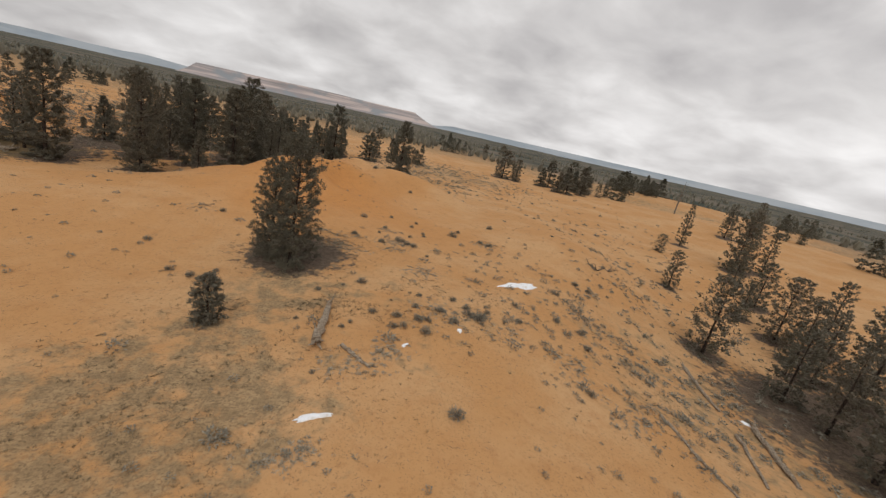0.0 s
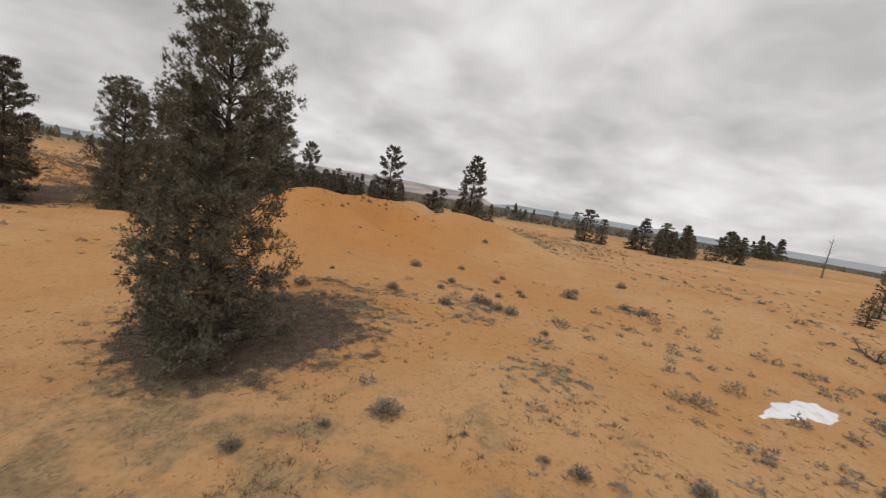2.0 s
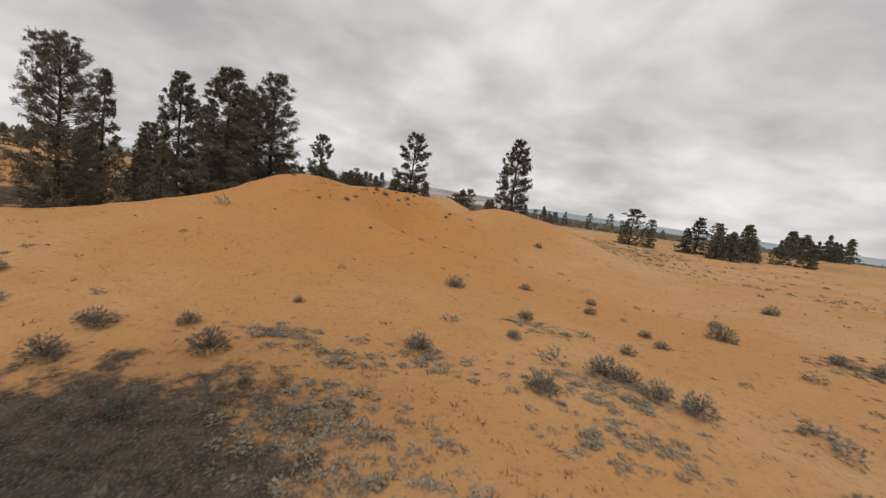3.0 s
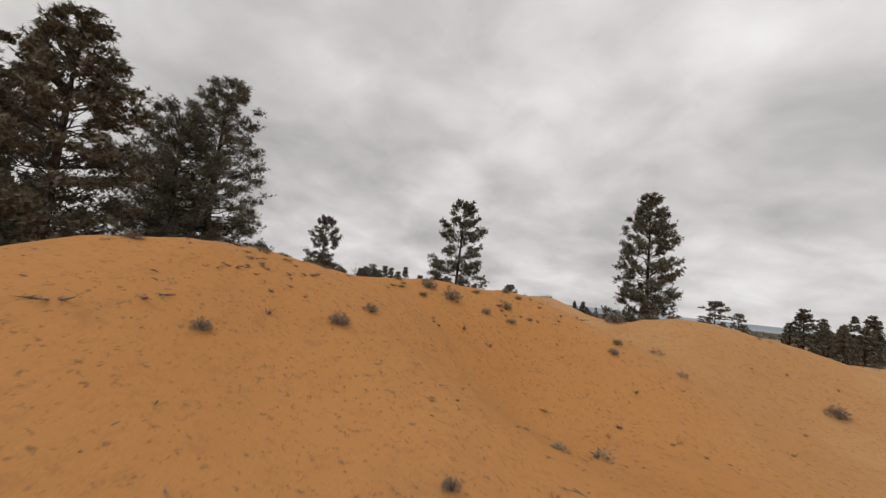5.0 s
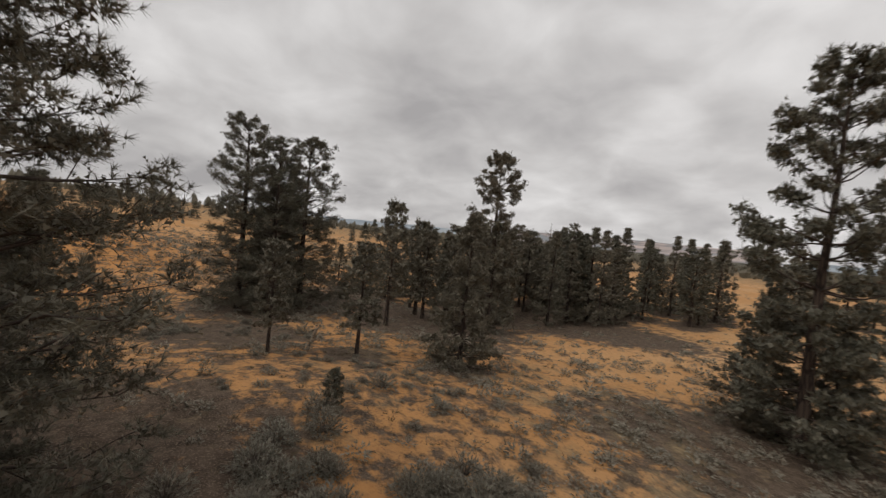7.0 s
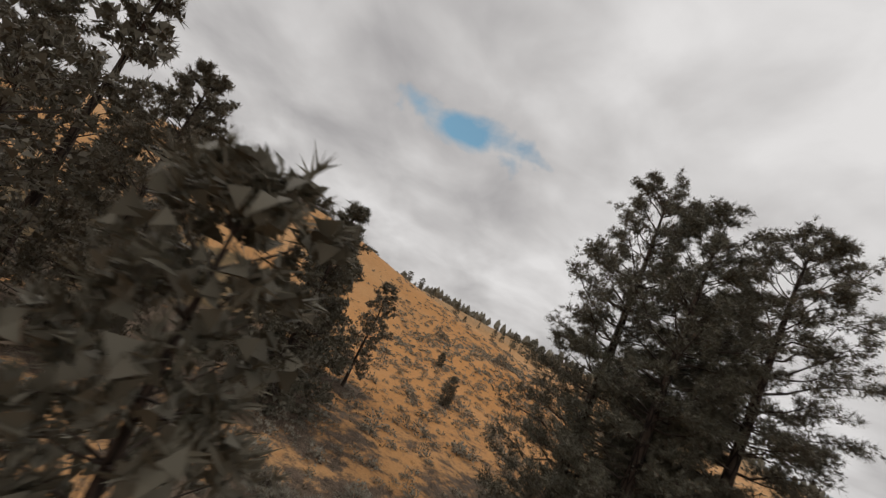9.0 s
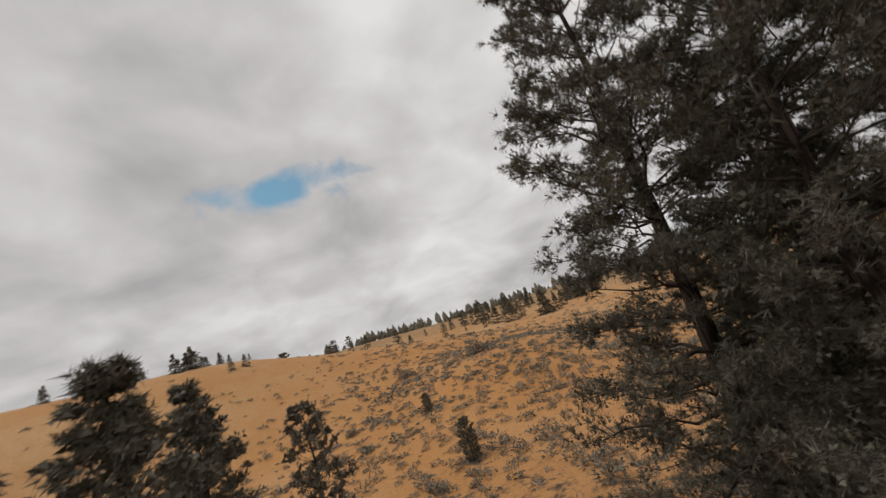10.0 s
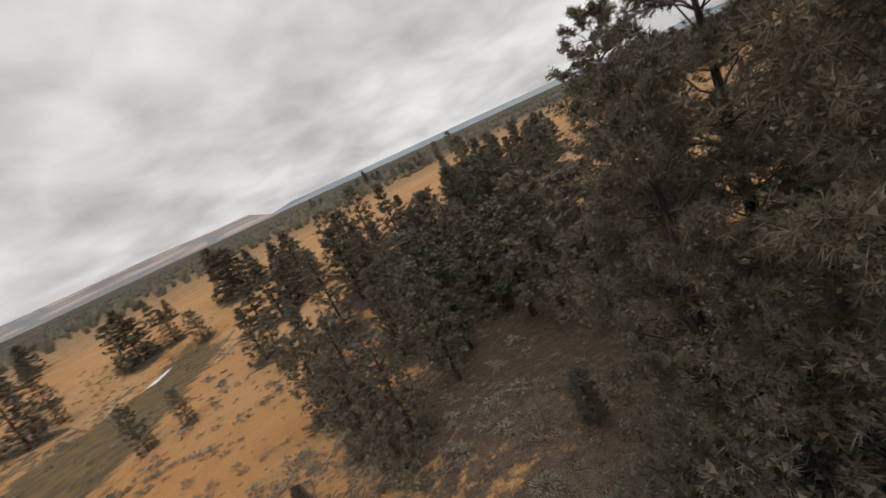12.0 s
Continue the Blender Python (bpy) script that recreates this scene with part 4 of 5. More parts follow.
for x, y, size in ((-19.1, 33.5, 0.8), (-18.3, 33.2, 0.7), (-18.0, 34.5, 0.6), (-20.6, 34.1, 0.8), (-24.0, 38.0, 0.8), (-7.7, 30.5, 0.75), (-5.2, 31.5, 0.7), (-3.7, 31.4, 0.9),
                   (-5.0, 29.9, 0.85), (-4.5, 30.0, 0.7), (-2.9, 30.2, 0.95), (-1.2, 31.1, 1.3), (-0.9, 31.5, 1.0), (-1.8, 31.6, 0.9), (2.1, 34.6, 0.75), (-0.4, 32.3, 0.65),
                   (1.8, 32.1, 0.7), (-6.5, 28.9, 0.85), (-6.3, 30.1, 0.9), (-5.9, 29.0, 0.65), (-4.9, 33.2, 0.6), (-2.6, 33.3, 0.7), (-1.8, 32.4, 0.8), (-4.7, 28.5, 0.9)):
    plant(BUSH, x, y, size)
for x, y, size in ((-11.7, 29.1, 0.45), (-13.9, 41.1, 0.7), (-11.3, 33.0, 0.6), (-8.8, 29.0, 0.4), (-9.2, 28.4, 0.5), (7.1, 39.4, 1.0), (11.7, 42.6, 1.1), (10.4, 43.1, 1.1),
                   (6.9, 33.3, 1.0), (-18.1, 61.35, 0.52), (-17.9, 62.3, 0.40), (-16.8, 65.5, 0.68), (-17.4, 65.4, 0.6), (-15.4, 66.6, 0.5), (-12.4, 66.8, 0.4), (-12.2, 67.3, 0.4), (-15.8, 59.2, 0.3), (-19.1, 59.4, 0.36), (-5.1, 69.6, 0.9), (-15.9, 65.9, 0.36), (-10.8, 73.4, 1.1),
                   (-3.6, 22.3, 1.05), (4.4, 26.1, 0.8), (-28.5, 77.0, 1.2), (-36.9, 73.9, 0.9), (-76.6, 84.3, 3.0), (-83.3, 77.0, 2.4), (-70.5, 72.9, 1.5), (6.5, 31.2, 0.9), (5.1, 33.8, 0.8)):
    plant(BUSH, x, y, size)
for k in range(64):
    # tall grey brush where the dune runs out into the hollow
    u = rng_brush.random()
    plant(BUSH, -27.2 + 6.6 * u + rng_brush.gauss(0, 0.9), 74.6 + 4.6 * u + rng_brush.gauss(0, 0.9), rng_brush.uniform(0.7, 1.25), rng_brush.uniform(0.8, 1.1))
for x, y, count in ((-19.4, 61.2, 12), (-17.4, 65.5, 10), (-15.6, 66.6, 10), (-22.6, 67.7, 16), (-23.2, 68.4, 12), (-29.4, 72.2, 8), (-25.8, 74.0, 8), (-14.2, 67.2, 8)):
    for k in range(count):
        plant(GRASS, x + rng_brush.gauss(0, 0.55), y + rng_brush.gauss(0, 0.35), rng_brush.uniform(0.35, 0.8) * (2.6 if -24 < x < -22 else 0.8))
for k in range(44):
    # dry grass and grey brush along the edge of the spur
    u = rng_brush.random()
    plant(GRASS if k % 3 else BUSH, -18.2 + 5.2 * u + rng_brush.gauss(0, 0.45), 69.0 + 8.0 * u + rng_brush.gauss(0, 0.45), rng_brush.uniform(0.3, 0.75), rng_brush.uniform(0.6, 1.0))
for k in range(60):
    # dry grass in a fringe along the crest
    u = rng_brush.random()
    x, y = -21.6 + 2.1 * u + rng_brush.gauss(0, 0.16), 63.7 + 1.5 * u + rng_brush.gauss(0, 0.16)
    plant(GRASS, x, y, rng_brush.uniform(1.3, 2.4))
for x, y, size in ((-19.3, 63.1, 1.1), (-19.7, 63.3, 1.0), (-19.4, 63.6, 0.9), (-18.0, 64.5, 1.1), (-17.5, 64.8, 1.2), (-18.2, 65.0, 1.0), (-17.0, 64.2, 0.8), (-20.0, 62.6, 0.9), (-16.2, 66.6, 1.2), (-15.1, 67.3, 1.2)):
    # pale dead tufts on the upper dune
    for k in range(3):
        plant(GRASS, x + rng_brush.gauss(0, 0.08), y + rng_brush.gauss(0, 0.08), size * rng_brush.uniform(0.7, 1.1), 0.7)


for k in range(80):
    # dead tufts on the upper dune, beside the flight line
    x, y = rng_brush.uniform(-24, -9), rng_brush.uniform(59.5, 67.5)
    if clear_of_path(x, y, 0.25):
        plant(GRASS if k % 4 else BUSH, x, y, rng_brush.uniform(0.20, 0.55), rng_brush.uniform(0.5, 0.9))


def thickness(x, y):
    """How densely brush grows, in clumps a square metre."""
    d = 0.05 + 0 * x
    d += 1.35 * (blob(x, y, 12, 29, 8, 16, 25)) + 0.7 * (blob(x, y, 22, 42, 12, 14)) + 0.30 * (blob(x, y, -1, 33, 7, 8)) + 0.25 * (blob(x, y, 1, 46, 4, 4))
    d += 0.85 * (blob(x, y, -34, 79, 9, 9)) + 1.0 * (blob(x, y, -26, 82, 9, 7)) + 1.1 * (blob(x, y, -18, 92, 12, 10))
    d += 1.75 * (blob(x, y, -72, 86, 36, 18)) + 1.0 * (blob(x, y, -57, 97, 13, 13)) + 0.25 * (blob(x, y, 30, 60, 16, 26))
    d += 0.20 * (blob(x, y, -14, 23, 6, 8)) + 0.12 * (blob(x, y, -24, 41, 10, 8)) + 1.1 * (blob(x, y, -78, 128, 28, 40))
    d += 0.35 * (blob(x, y, -24, 67, 6, 3)) + 1.0 * (blob(x, y, -6, 101, 15, 16)) + 0.8 * (blob(x, y, 6, 130, 24, 26)) + 1.3 * (blob(x, y, -25, 90, 7, 6)) + 2.0 * (blob(x, y, -22, 83, 7, 6)) + 0.6 * (blob(x, y, -47, 84, 9, 9))
    d *= 1 - 0.85 * (blob(x, y, 4, 66, 12, 18)) - 0.75 * (blob(x, y, -16, 57, 9, 7))
    d *= 1 - 0.95 * (blob(x, y, -63.5, 128, 7.5, 29, -4)) - 0.6 * (blob(x, y, -57, 60, 10, 9))
    clump = rough(x / 2.6, y / 2.6, 21)
    return np.maximum(0.0, d) * (0.25 + 1.9 * clump * clump)


pick = np.random.default_rng(19)
px, py = pick.uniform(-125, 62, 90000), pick.uniform(12, 165, 90000)
keep = pick.random(90000) < thickness(px, py) * 0.42
spots = [(float(x), float(y), min(1.15, max(0.18, rng_brush.lognormvariate(-0.74, 0.42)))) for x, y in zip(px[keep], py[keep])]
spots = [(x, y, size * (1.12 if x < -45 else 1.0)) for x, y, size in spots]
near_spots = [s for s in spots if clear_of_path(*s)]
# the clumps along the flight line stand alone, the rest is one growth
line = [(-7, 24), (-8, 32), (-10, 42), (-15, 56), (-22, 72), (-30, 79), (-38, 80), (-48, 88)]


def off_line(s):
    return min(math.hypot(s[0] - a, s[1] - b) for a, b in line)


near_spots.sort(key=off_line)
for k, (x, y, size) in enumerate(near_spots[:230]):
    plant(GRASS if rng_brush.random() < 0.24 else BUSH, x, y, size * (1.1 if k % 3 else 0.8), rng_brush.uniform(0.55, 1.0))
for k in range(46):
    # tall dry grass and brush just past the crest
    u = rng_brush.random()
    x, y = -21.4 - 0.3 * u + rng_brush.gauss(0, 0.25), 65.1 + 2.0 * u + rng_brush.gauss(0, 0.25)
    if clear_of_path(x, y, 0.3):
        plant(GRASS if k % 4 else BUSH, x, y, rng_brush.uniform(4.6, 6.6) if k % 4 else 1.3, 1.0 if k % 4 else 1.2)


def growth(name, spots, sorts, material, label, category, flat=0.75):
    """Many clumps joined into one mesh."""
    vs, fs, ts, n = [], [], [], 0
    rng = np.random.default_rng(77)
    zs = height(np.array([s[0] for s in spots]), np.array([s[1] for s in spots]))
    for (x, y, size), z in zip(spots, zs):
        v, f, t = sorts[rng.integers(len(sorts))]
        a = rng.uniform(0, 6.28)
        c, s = math.cos(a) * size, math.sin(a) * size
        w = np.stack([v[:, 0] * c - v[:, 1] * s, v[:, 0] * s + v[:, 1] * c, v[:, 2] * size * flat * rng.uniform(0.75, 1.3)], 1) + (x, y, z - 0.02)
        vs.append(w)
        fs.append(f + n)
        ts.append(np.clip(t + rng.normal(0, 0.16), 0, 1))
        n += len(v)
    me = mesh_from(name + "_mesh", np.concatenate(vs), np.concatenate(fs), material, np.concatenate(ts))
    return tagged(new(name, me), label, category, kind="stuff")


mat_low = [sage_mesh(440 + k, 3, 40, 0.16, 0.115) for k in range(5)]
sage_low = [sage_mesh(400 + k, 3, 46, 0.14, 0.062) for k in range(5)]
grass_low = [grass_mesh(420 + k, 11, 0.32, 0.040) for k in range(3)]
rest = near_spots[230:]
sage_far = [sage_mesh(460 + k, 2, 26, 0.20, 0.12) for k in range(4)]
growth("sagebrush_growth", rest[:3200], sage_low, SAGE, "scattered grey sagebrush over the slopes", "shrubs")
growth("far_sagebrush", rest[3200:], sage_far, SAGE, "grey sagebrush dotted over the farther slopes", "shrubs")
px, py = pick.uniform(-70, 40, 30000), pick.uniform(12, 120, 30000)
keep = pick.random(30000) < 0.10 + 0.20 * thickness(px, py)
tufts = [(float(x), float(y), rng_brush.uniform(0.18, 0.7)) for x, y in zip(px[keep], py[keep]) if clear_of_path(x, y, 0.0)]
for cx, cy, rx, ry, count in ((-15, 21.5, 7, 6, 2600), (-10.5, 30.5, 4.5, 4, 1900), (-14, 32, 5, 4, 1300), (-3, 32, 5, 4, 900), (-3, 35, 5, 5, 500), (-11, 40, 3, 3, 300), (10, 27, 5, 7, 700), (-29, 80, 9, 6, 1300), (-36, 76, 6, 5, 500), (-57, 96, 9, 8, 600)):
    for k in range(count):
        x, y = rng_brush.gauss(cx, rx * 0.6), rng_brush.gauss(cy, ry * 0.6)
        if rough(x / 1.7, y / 1.7, 33) > 0.42:
            tufts.append((x, y, rng_brush.uniform(0.2, 0.55)))
# grey dead mats on the sand
mats = []
for cx, cy, rx, ry, count in ((-11.4, 41.7, 1.3, 1.1, 110), (-10.1, 40.6, 1.3, 0.9, 60), (-6.7, 44.2, 1.7, 1.0, 90), (2.9, 50.0, 1.6, 1.3, 90), (-4.7, 37.9, 1.5, 1.2, 80), (-10.1, 44.1, 0.9, 0.6, 40), (-6.9, 42.4, 1.3, 0.7, 60),
                              (-13.1, 43.9, 1.2, 0.5, 40), (-11.5, 43.4, 0.9, 0.4, 30), (-7.4, 47.9, 1.3, 0.8, 50), (-3.4, 31.5, 2.6, 2.2, 110), (-8.3, 25.0, 1.6, 1.2, 60), (-9.8, 19.8, 1.5, 0.8, 60), (-6.6, 26.6, 1.1, 1.4, 60), (0.5, 30.5, 2.0, 1.6, 60),
                              (4.5, 28.5, 1.5, 2.2, 70), (6.5, 25.0, 1.6, 2.0, 70), (9.0, 36.0, 1.6, 1.2, 50), (-20.4, 62.3, 1.2, 0.7, 20), (-24.0, 46.0, 1.4, 1.0, 40)):
    for k in range(int(count * 1.7)):
        mats.append((rng_brush.gauss(cx, rx * 0.5), rng_brush.gauss(cy, ry * 0.5), rng_brush.uniform(0.14, 0.40)))
mats = [m for m in mats if clear_of_path(*m)]
growth("dry_grass", tufts, grass_low, STUBBLE, "thin dry grass tufts on the sand", "grass")


growth("dead_brush_mats", mats, mat_low, DEADMAT, "flat grey mats of dead brush", "dead brush", 0.34)


# fallen twigs, bark and cones
def debris(count):
    rng = np.random.default_rng(55)
    near_tree = [t for t in TREES if math.hypot(t[0] + 28, t[1] - 70) < 60 and t[4] != "dead"]
    p = []
    for k in range(count):
        if k % 5 < 3:
            tx, ty, tall, wide, kind = near_tree[rng.integers(len(near_tree))]
            q = rng.normal(0, 0.22 * tall + 0.5, 2) + (tx, ty)
        else:
            q = (rng.uniform(-40, 14), rng.uniform(18, 90))
        p.append(q)
    p = np.array(p)
    z = height(p[:, 0], p[:, 1])
    a = rng.uniform(0, 6.28, count)
    long = rng.lognormal(-2.35, 0.55, count)
    thin = np.minimum(0.35 * long, rng.uniform(0.008, 0.020, count))
    d = np.stack([np.cos(a), np.sin(a), rng.normal(0.1, 0.15, count)], 1) * long[:, None]
    s = np.stack([-np.sin(a), np.cos(a), 0 * a], 1) * thin[:, None]
    c = np.stack([p[:, 0], p[:, 1], z + 0.006], 1)
    top = np.stack([0 * a, 0 * a, thin * 0.6 + 0.004], 1)
    v = np.stack([c - d * 0.5 - s * 0.5, c - d * 0.5 + s * 0.5, c + d * 0.5 + s * 0.3, c + d * 0.5 - s * 0.3, c + top], 1).reshape(-1, 3)
    b = np.arange(count) * 5
    f = np.concatenate([np.stack([b, b + 1, b + 4], 1), np.stack([b + 1, b + 2, b + 4], 1), np.stack([b + 2, b + 3, b + 4], 1), np.stack([b + 3, b, b + 4], 1)])
    me = mesh_from("debris_mesh", v, f, DEADWOOD)
    return tagged(new("fallen_twigs", me), "fallen twigs, cones and bark bits on the ground", "debris", kind="stuff")


debris(24000)


# ---- far woods ----
def far_woods(count):
    rng = np.random.default_rng(31)
    a = rng.uniform(0, 2 * np.pi, count)
    r = 170 * np.exp(rng.uniform(0, 2.35, count))
    x, y = np.cos(a) * r - 25, np.sin(a) * r + 70
    keep2 = rough(x / 90, y / 90, 40) * 0.7 + rough(x / 31, y / 31, 41) * 0.3 > 0.33
    keep2 &= ~((x > 60) & (x < 175) & (y > 40) & (y < 230))
    x, y = x[keep2], y[keep2]
    n = len(x)
    z, h = height(x, y), rng.uniform(1.6, 5.2, n)
    vs, fs = [], []
    sides = 5
    ang = np.arange(sides) * 2 * np.pi / sides
    base = 0
    for level, (up, wide) in enumerate(((0.05, 0.20), (0.38, 0.26), (0.74, 0.15))):
        rad = wide * h[:, None] * rng.uniform(0.5, 1.5, (n, sides))
        vs.append(np.stack([x[:, None] + np.cos(ang) * rad, y[:, None] + np.sin(ang) * rad, (z + up * h)[:, None] + rng.normal(0, 0.05, (n, sides)) * h[:, None]], 2))
    tip = np.stack([x, y, z + h], 1)[:, None, :]
    v = np.concatenate(vs + [tip], 1)
    per = v.shape[1]
    one = []
    for level in range(2):
        for k in range(sides):
            p, q = level * sides + k, level * sides + (k + 1) % sides
            one += [(p, q, q + sides), (p, q + sides, p + sides)]
    one += [(2 * sides + k, 2 * sides + (k + 1) % sides, per - 1) for k in range(sides)]
    f = (np.array(one)[None] + (np.arange(n) * per)[:, None, None]).reshape(-1, 3)
    tone = np.repeat(rng.uniform(0, 0.8, n), per)
    return tagged(new("far_woods", mesh_from("far_woods_mesh", v.reshape(-1, 3), f, NEEDLE, tone)), "dark pine and juniper woods reaching to the horizon", "woods", kind="stuff")


far_woods(11000)


# ---- logs, dead branches, snow and ice ----
def log(place_a, place_b, fat, label, seed, stubs=3, split=True):
    """A weathered trunk lying on the ground from a to b, with broken ends and stubs of limbs."""
    rng = np.random.default_rng(seed)
    (ax, ay), (bx, by) = place_a, place_b
    n = 14
    u = np.linspace(0, 1, n)
    x, y = ax + (bx - ax) * u, ay + (by - ay) * u
    z = np.convolve(np.pad(height(x, y), 2, "edge"), np.ones(5) / 5, "valid") + fat * 0.62
    core = np.stack([x, y, z], 1) + rng.normal(0, 0.02, (n, 3))
    ob = thing("fallen_log", core[0], label, "log")
    core = core - core[0]
    t = Tubes()
    rad = fat * (1 - 0.45 * u) * rng.uniform(0.9, 1.08, n)
    t.rod(core, rad, 11)
    v = np.concatenate(t.v)
    v += rng.normal(0, fat * 0.09, v.shape)
    f = np.concatenate(t.f)
    caps = [list(range(10, -1, -1)), list(range(11 * (n - 1), 11 * n))]
    me = mesh_from("log_wood", v.tolist(), [list(map(int, q)) for q in f] + caps, WOOD)
    under("trunk", me, ob)
    for k in range(stubs):
        q = rng.uniform(0.15, 0.95)
        b = np.array([np.interp(q, u, core[:, c]) for c in range(3)])
        d = rng.normal(0, 1, 3) * (1, 1, 0.4) + (0, 0, 0.6)
        d /= np.linalg.norm(d)
        s = Tubes()
        long = fat * rng.uniform(1.6, 4.0)
        s.rod([b, b + d * long * 0.5, b + d * long + rng.normal(0, 0.04, 3)], [fat * 0.28, fat * 0.2, fat * 0.07], 5)
        under("limb_stub", s.mesh("log_stub", WOOD), ob)
    if split:
        for k in range(4):
            a = rng.uniform(0, 6.28)
            d = np.array([-(bx - ax), -(by - ay), 0])
            d = d / np.linalg.norm(d) + rng.normal(0, 0.5, 3) + (0, 0, 0.2)
            s = Tubes()
            s.rod([core[0], core[0] + d * fat * 1.2, core[0] + d * fat * 2.2 + rng.normal(0, 0.05, 3)], [fat * 0.5, fat * 0.32, fat * 0.08], 6)
            under("root", s.mesh("log_root", WOOD), ob)
    return ob


log((-10.2, 26.8), (-10.2, 31.0), 0.24, "split weathered grey log lying on the sand", 3, 3)
log((-8.9, 26.6), (-7.4, 24.9), 0.11, "thin grey dead limb beside a log", 4, 4, False)
log((-18.8, 73.7), (-16.5, 72.4), 0.07, "bleached pole lying along the dune's edge", 19, 2, False)
log((17.4, 35.2), (16.0, 29.6), 0.16, "dark fallen trunk among sagebrush", 6, 3)
log((8.9, 26.2), (9.4, 20.8), 0.10, "long thin fallen trunk among sagebrush", 7, 3, False)
log((17.5, 28.2), (15.2, 23.0), 0.20, "grey fallen trunk at the slope's foot", 8, 3)
log((15.0, 27.0), (12.6, 22.4), 0.12, "grey fallen pole at the slope's foot", 18, 2, False)
log((-49.0, 58.4), (-51.6, 56.2), 0.30, "splintered pale fallen trunk in the hollow", 9, 5)


def dead_branch(x, y, size, seed, label, lift=1.0):
    """A forked dead branch lying half raised on the ground."""
    rng = np.random.default_rng(seed)
    ob = thing("dead_branch", at(x, y, 0.05), label, "branch")
    for k in range(7):
        a = rng.uniform(0, 6.28)
        d = np.array([math.cos(a), math.sin(a), rng.uniform(0.15, 0.8) * lift]) * size * rng.uniform(0.5, 1.0)
        t = Tubes()
        mid = d * 0.5 + rng.normal(0, 0.08 * size, 3) * (1, 1, lift)
        t.rod([np.zeros(3), mid, d], [0.045 * size, 0.03 * size, 0.01 * size], 5)
        for e in range(4):
            s = mid + (d - mid) * rng.uniform(0, 0.9)
            t.rod([s, s + rng.normal(0, 0.16 * size, 3) * (1, 1, lift) + (0, 0, 0.05 * lift)], [0.014 * size, 0.004 * size], 3)
        under("branch", t.mesh("branch_wood", DEADWOOD), ob)
    return ob


def leaning_stub(x, y, tall, seed, label):
    """A broken grey stem that stands aslant in the ground, with stubs of limbs."""
    rng = np.random.default_rng(seed)
    ob = thing("dead_stub", at(x, y, 0.08), label, "stump")
    u = np.linspace(0, 1, 6)
    core = np.stack([0.38 * tall * u, 0.22 * tall * u, tall * u], 1) + rng.normal(0, 0.012, (6, 3))
    t = Tubes()
    t.rod(core, 0.075 - 0.045 * u + rng.normal(0, 0.004, 6), 8)
    under("trunk", t.mesh("stub_wood", WOOD), ob)
    for q, d in ((0.55, (0.30, -0.16, 0.22)), (0.75, (-0.20, 0.14, 0.18)), (0.35, (0.10, 0.26, 0.14))):
        b = np.array([np.interp(q, u, core[:, c]) for c in range(3)])
        k = Tubes()
        k.rod([b, b + np.array(d) * 0.6, b + np.array(d)], [0.026, 0.016, 0.006], 5)
        under("limb_stub", k.mesh("stub_limb", WOOD), ob)
    return ob


leaning_stub(-33.4, 80.3, 0.95, 21, "bleached broken stem leaning out of the litter")
dead_branch(15.0, 48.4, 1.5, 1, "dark forked dead branch lying on sand")
dead_branch(17.0, 49.6, 1.2, 2, "dead branch with upturned twigs on sand")
dead_branch(-44.9, 91.7, 0.9, 3, "bleached gnarled stump among pine litter")
dead_branch(-51.0, 95.6, 1.1, 4, "heap of grey dead branches on sand")
dead_branch(-50.2, 95.0, 0.9, 5, "heap of grey dead branches on sand")
dead_branch(-47.4, 93.4, 0.8, 6, "grey dead limb among pine litter")
dead_branch(-61.7, 103.3, 1.5, 7, "bare grey dead shrub on the meadow's edge")

for k, (x, y, size) in enumerate(((-19.8, 60.9, 0.34), (-19.9, 61.5, 0.28), (-19.2, 62.2, 0.38), (-18.9, 61.5, 0.22), (-19.0, 63.5, 0.22),
                                  (-20.2, 58.5, 0.38), (-19.8, 59.2, 0.45), (-19.9, 60.5, 0.24), (-18.9, 60.4, 0.22), (-18.3, 64.1, 0.22), (-14.4, 64.6, 0.36), (-13.2, 68.0, 0.4), (-11.8, 66.9, 0.3))):
    dead_branch(x, y, size, 40 + k, "small grey dead twig tangle on the dune", 0.3)


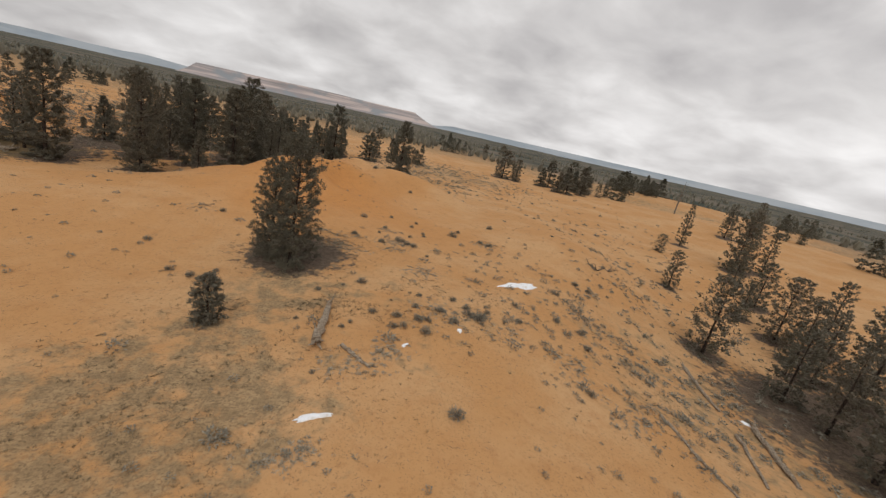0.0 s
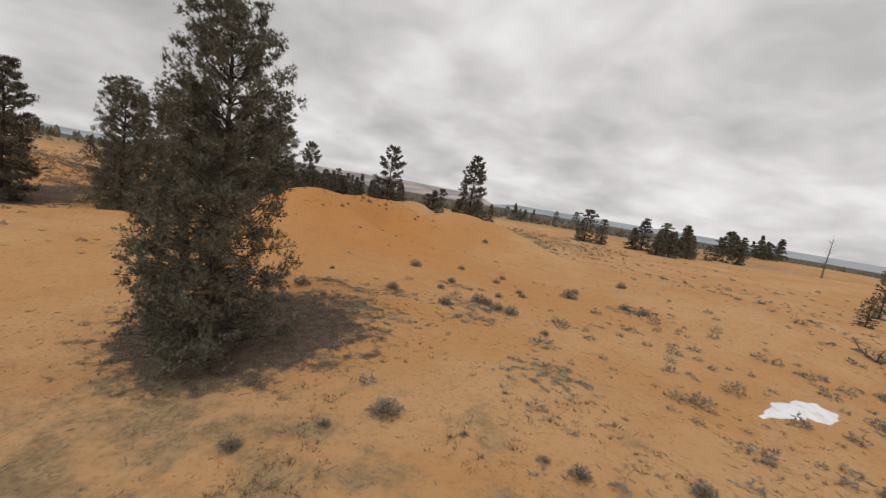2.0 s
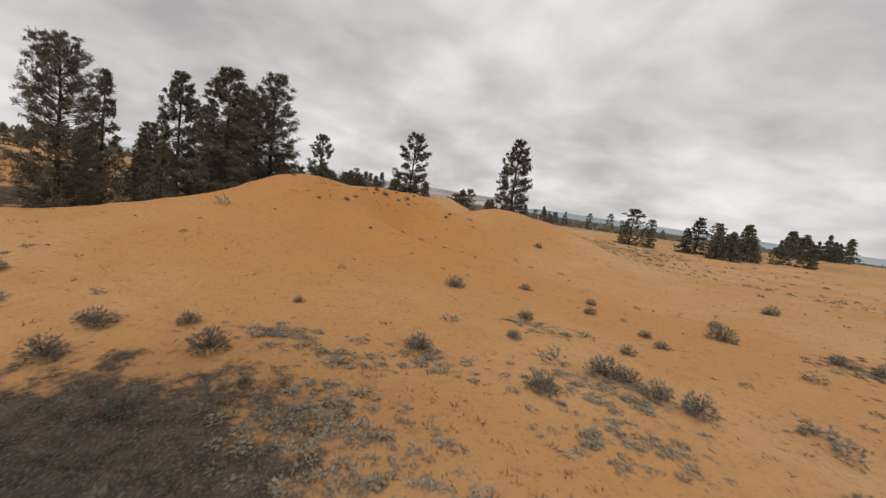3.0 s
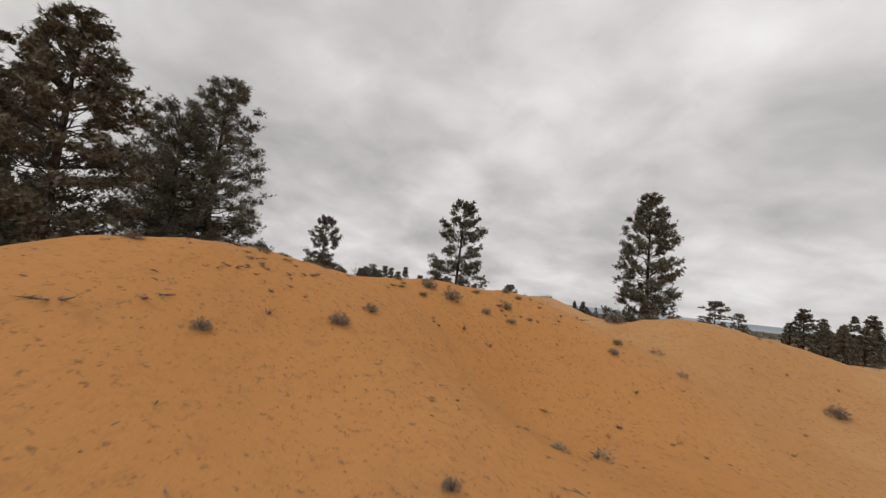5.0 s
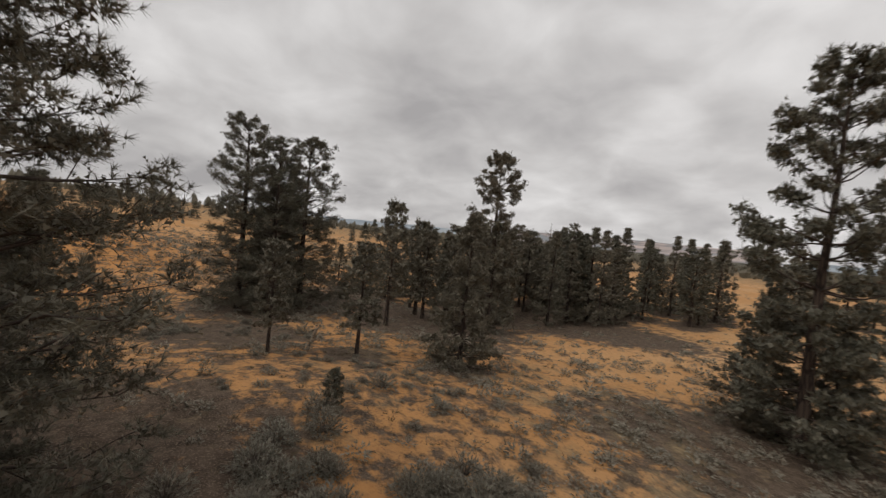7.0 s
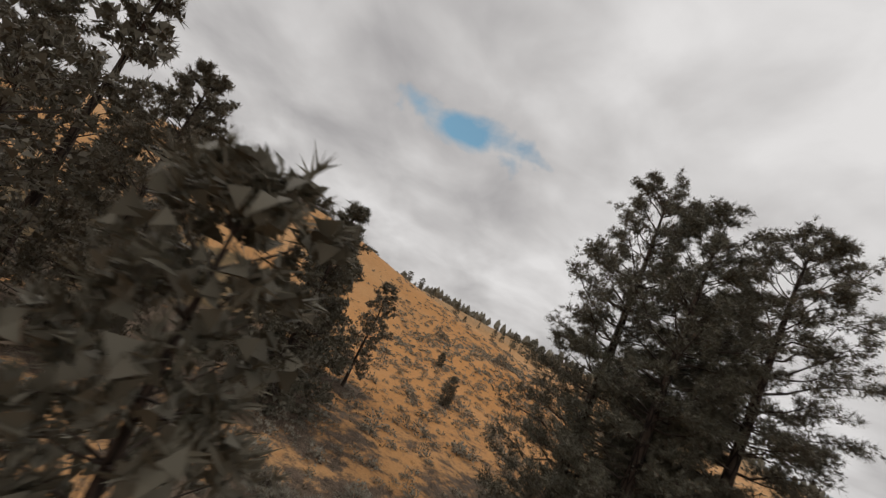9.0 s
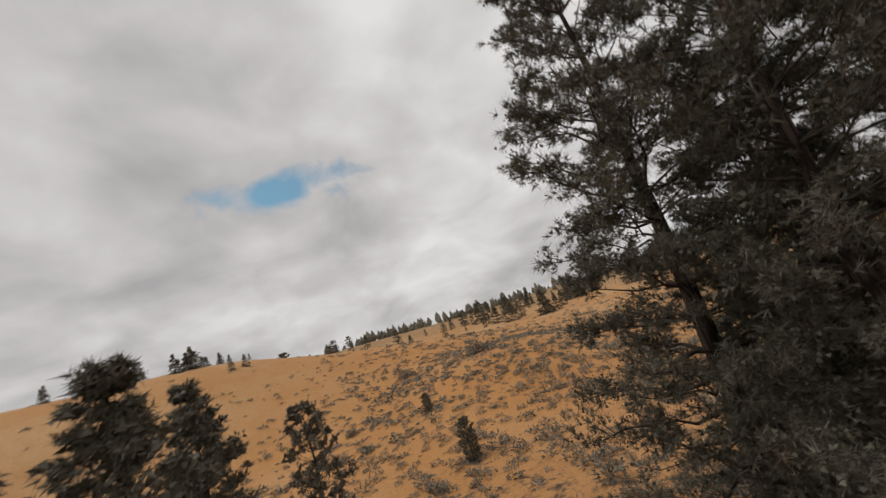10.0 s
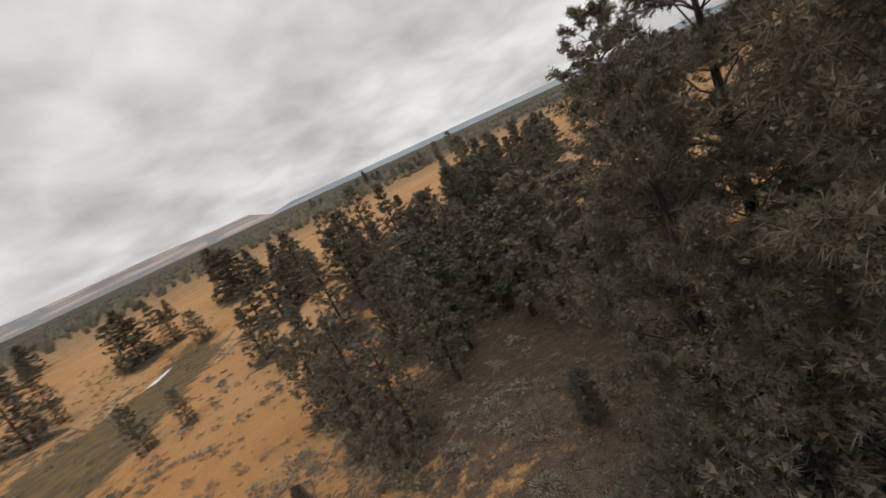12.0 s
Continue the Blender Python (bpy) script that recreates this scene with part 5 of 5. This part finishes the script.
def patch(name, x, y, long, wide, turn, thick, material, label, category, seed, level=False):
    """A thin lens with a ragged rim that lies on the ground."""
    rng = np.random.default_rng(seed)
    rings, n = 7, 44
    a = np.arange(n) * 2 * np.pi / n
    rim = 1 + 0.22 * np.sin(2 * a + rng.uniform(0, 6)) + 0.16 * np.sin(3 * a + rng.uniform(0, 6)) + 0.10 * np.sin(7 * a + rng.uniform(0, 6)) + rng.normal(0, 0.05, n)
    c, s = math.cos(radians(turn)), math.sin(radians(turn))
    base = float(height(x, y))
    v = []
    for k in range(rings):
        q = k / (rings - 1)
        u, w = np.cos(a) * long * rim * q, np.sin(a) * wide * rim * q
        gx, gy = u * c - w * s, u * s + w * c
        g = height(x + gx, y + gy) - base if not level else 0 * gx
        v.append(np.stack([gx, gy, g + thick * (1 - q ** 3) - 0.012 * (q > 0.99) + 0.004], 1))
    v = np.concatenate(v)
    f = []
    for k in range(rings - 1):
        for j in range(n):
            f.append((k * n + j, k * n + (j + 1) % n, (k + 1) * n + (j + 1) % n, (k + 1) * n + j))
    me = mesh_from(name + "_mesh", v, np.array(f), material, smooth_faces=True)
    ob = new(name, me)
    ob.location = (x, y, base)
    return tagged(ob, label, category)


patch("snow_patch", 3.8, 39.1, 2.0, 0.62, 38, 0.10, SNOW, "last white snow patch lying on sand", "snow", 1)
patch("snow_patch", -9.3, 21.6, 0.60, 0.22, 12, 0.07, SNOW, "small white snow remnant beside dead brush", "snow", 2)
patch("snow_patch", -5.8, 27.1, 0.22, 0.12, 40, 0.06, SNOW, "tiny white snow remnant behind sagebrush", "snow", 3)
patch("snow_patch", -2.6, 29.4, 0.30, 0.13, 70, 0.06, SNOW, "tiny white snow remnant behind sagebrush", "snow", 4)
patch("snow_patch", 17.6, 28.9, 0.5, 0.18, 120, 0.06, SNOW, "small white snow remnant beside a trunk", "snow", 5)
patch("snow_patch", -65.9, 145.9, 1.9, 0.55, 60, 0.12, SNOW, "white snow strip on the brown meadow", "snow", 6)
patch("snow_patch", -62.0, 54.4, 1.6, 0.5, 45, 0.12, SNOW, "white snow bank on a pond's edge", "snow", 7)
patch("pond", -59.2, 58.2, 4.6, 1.7, 50, 0.10, ICE, "grey frozen pond in the brown meadow", "pond", 8, True)
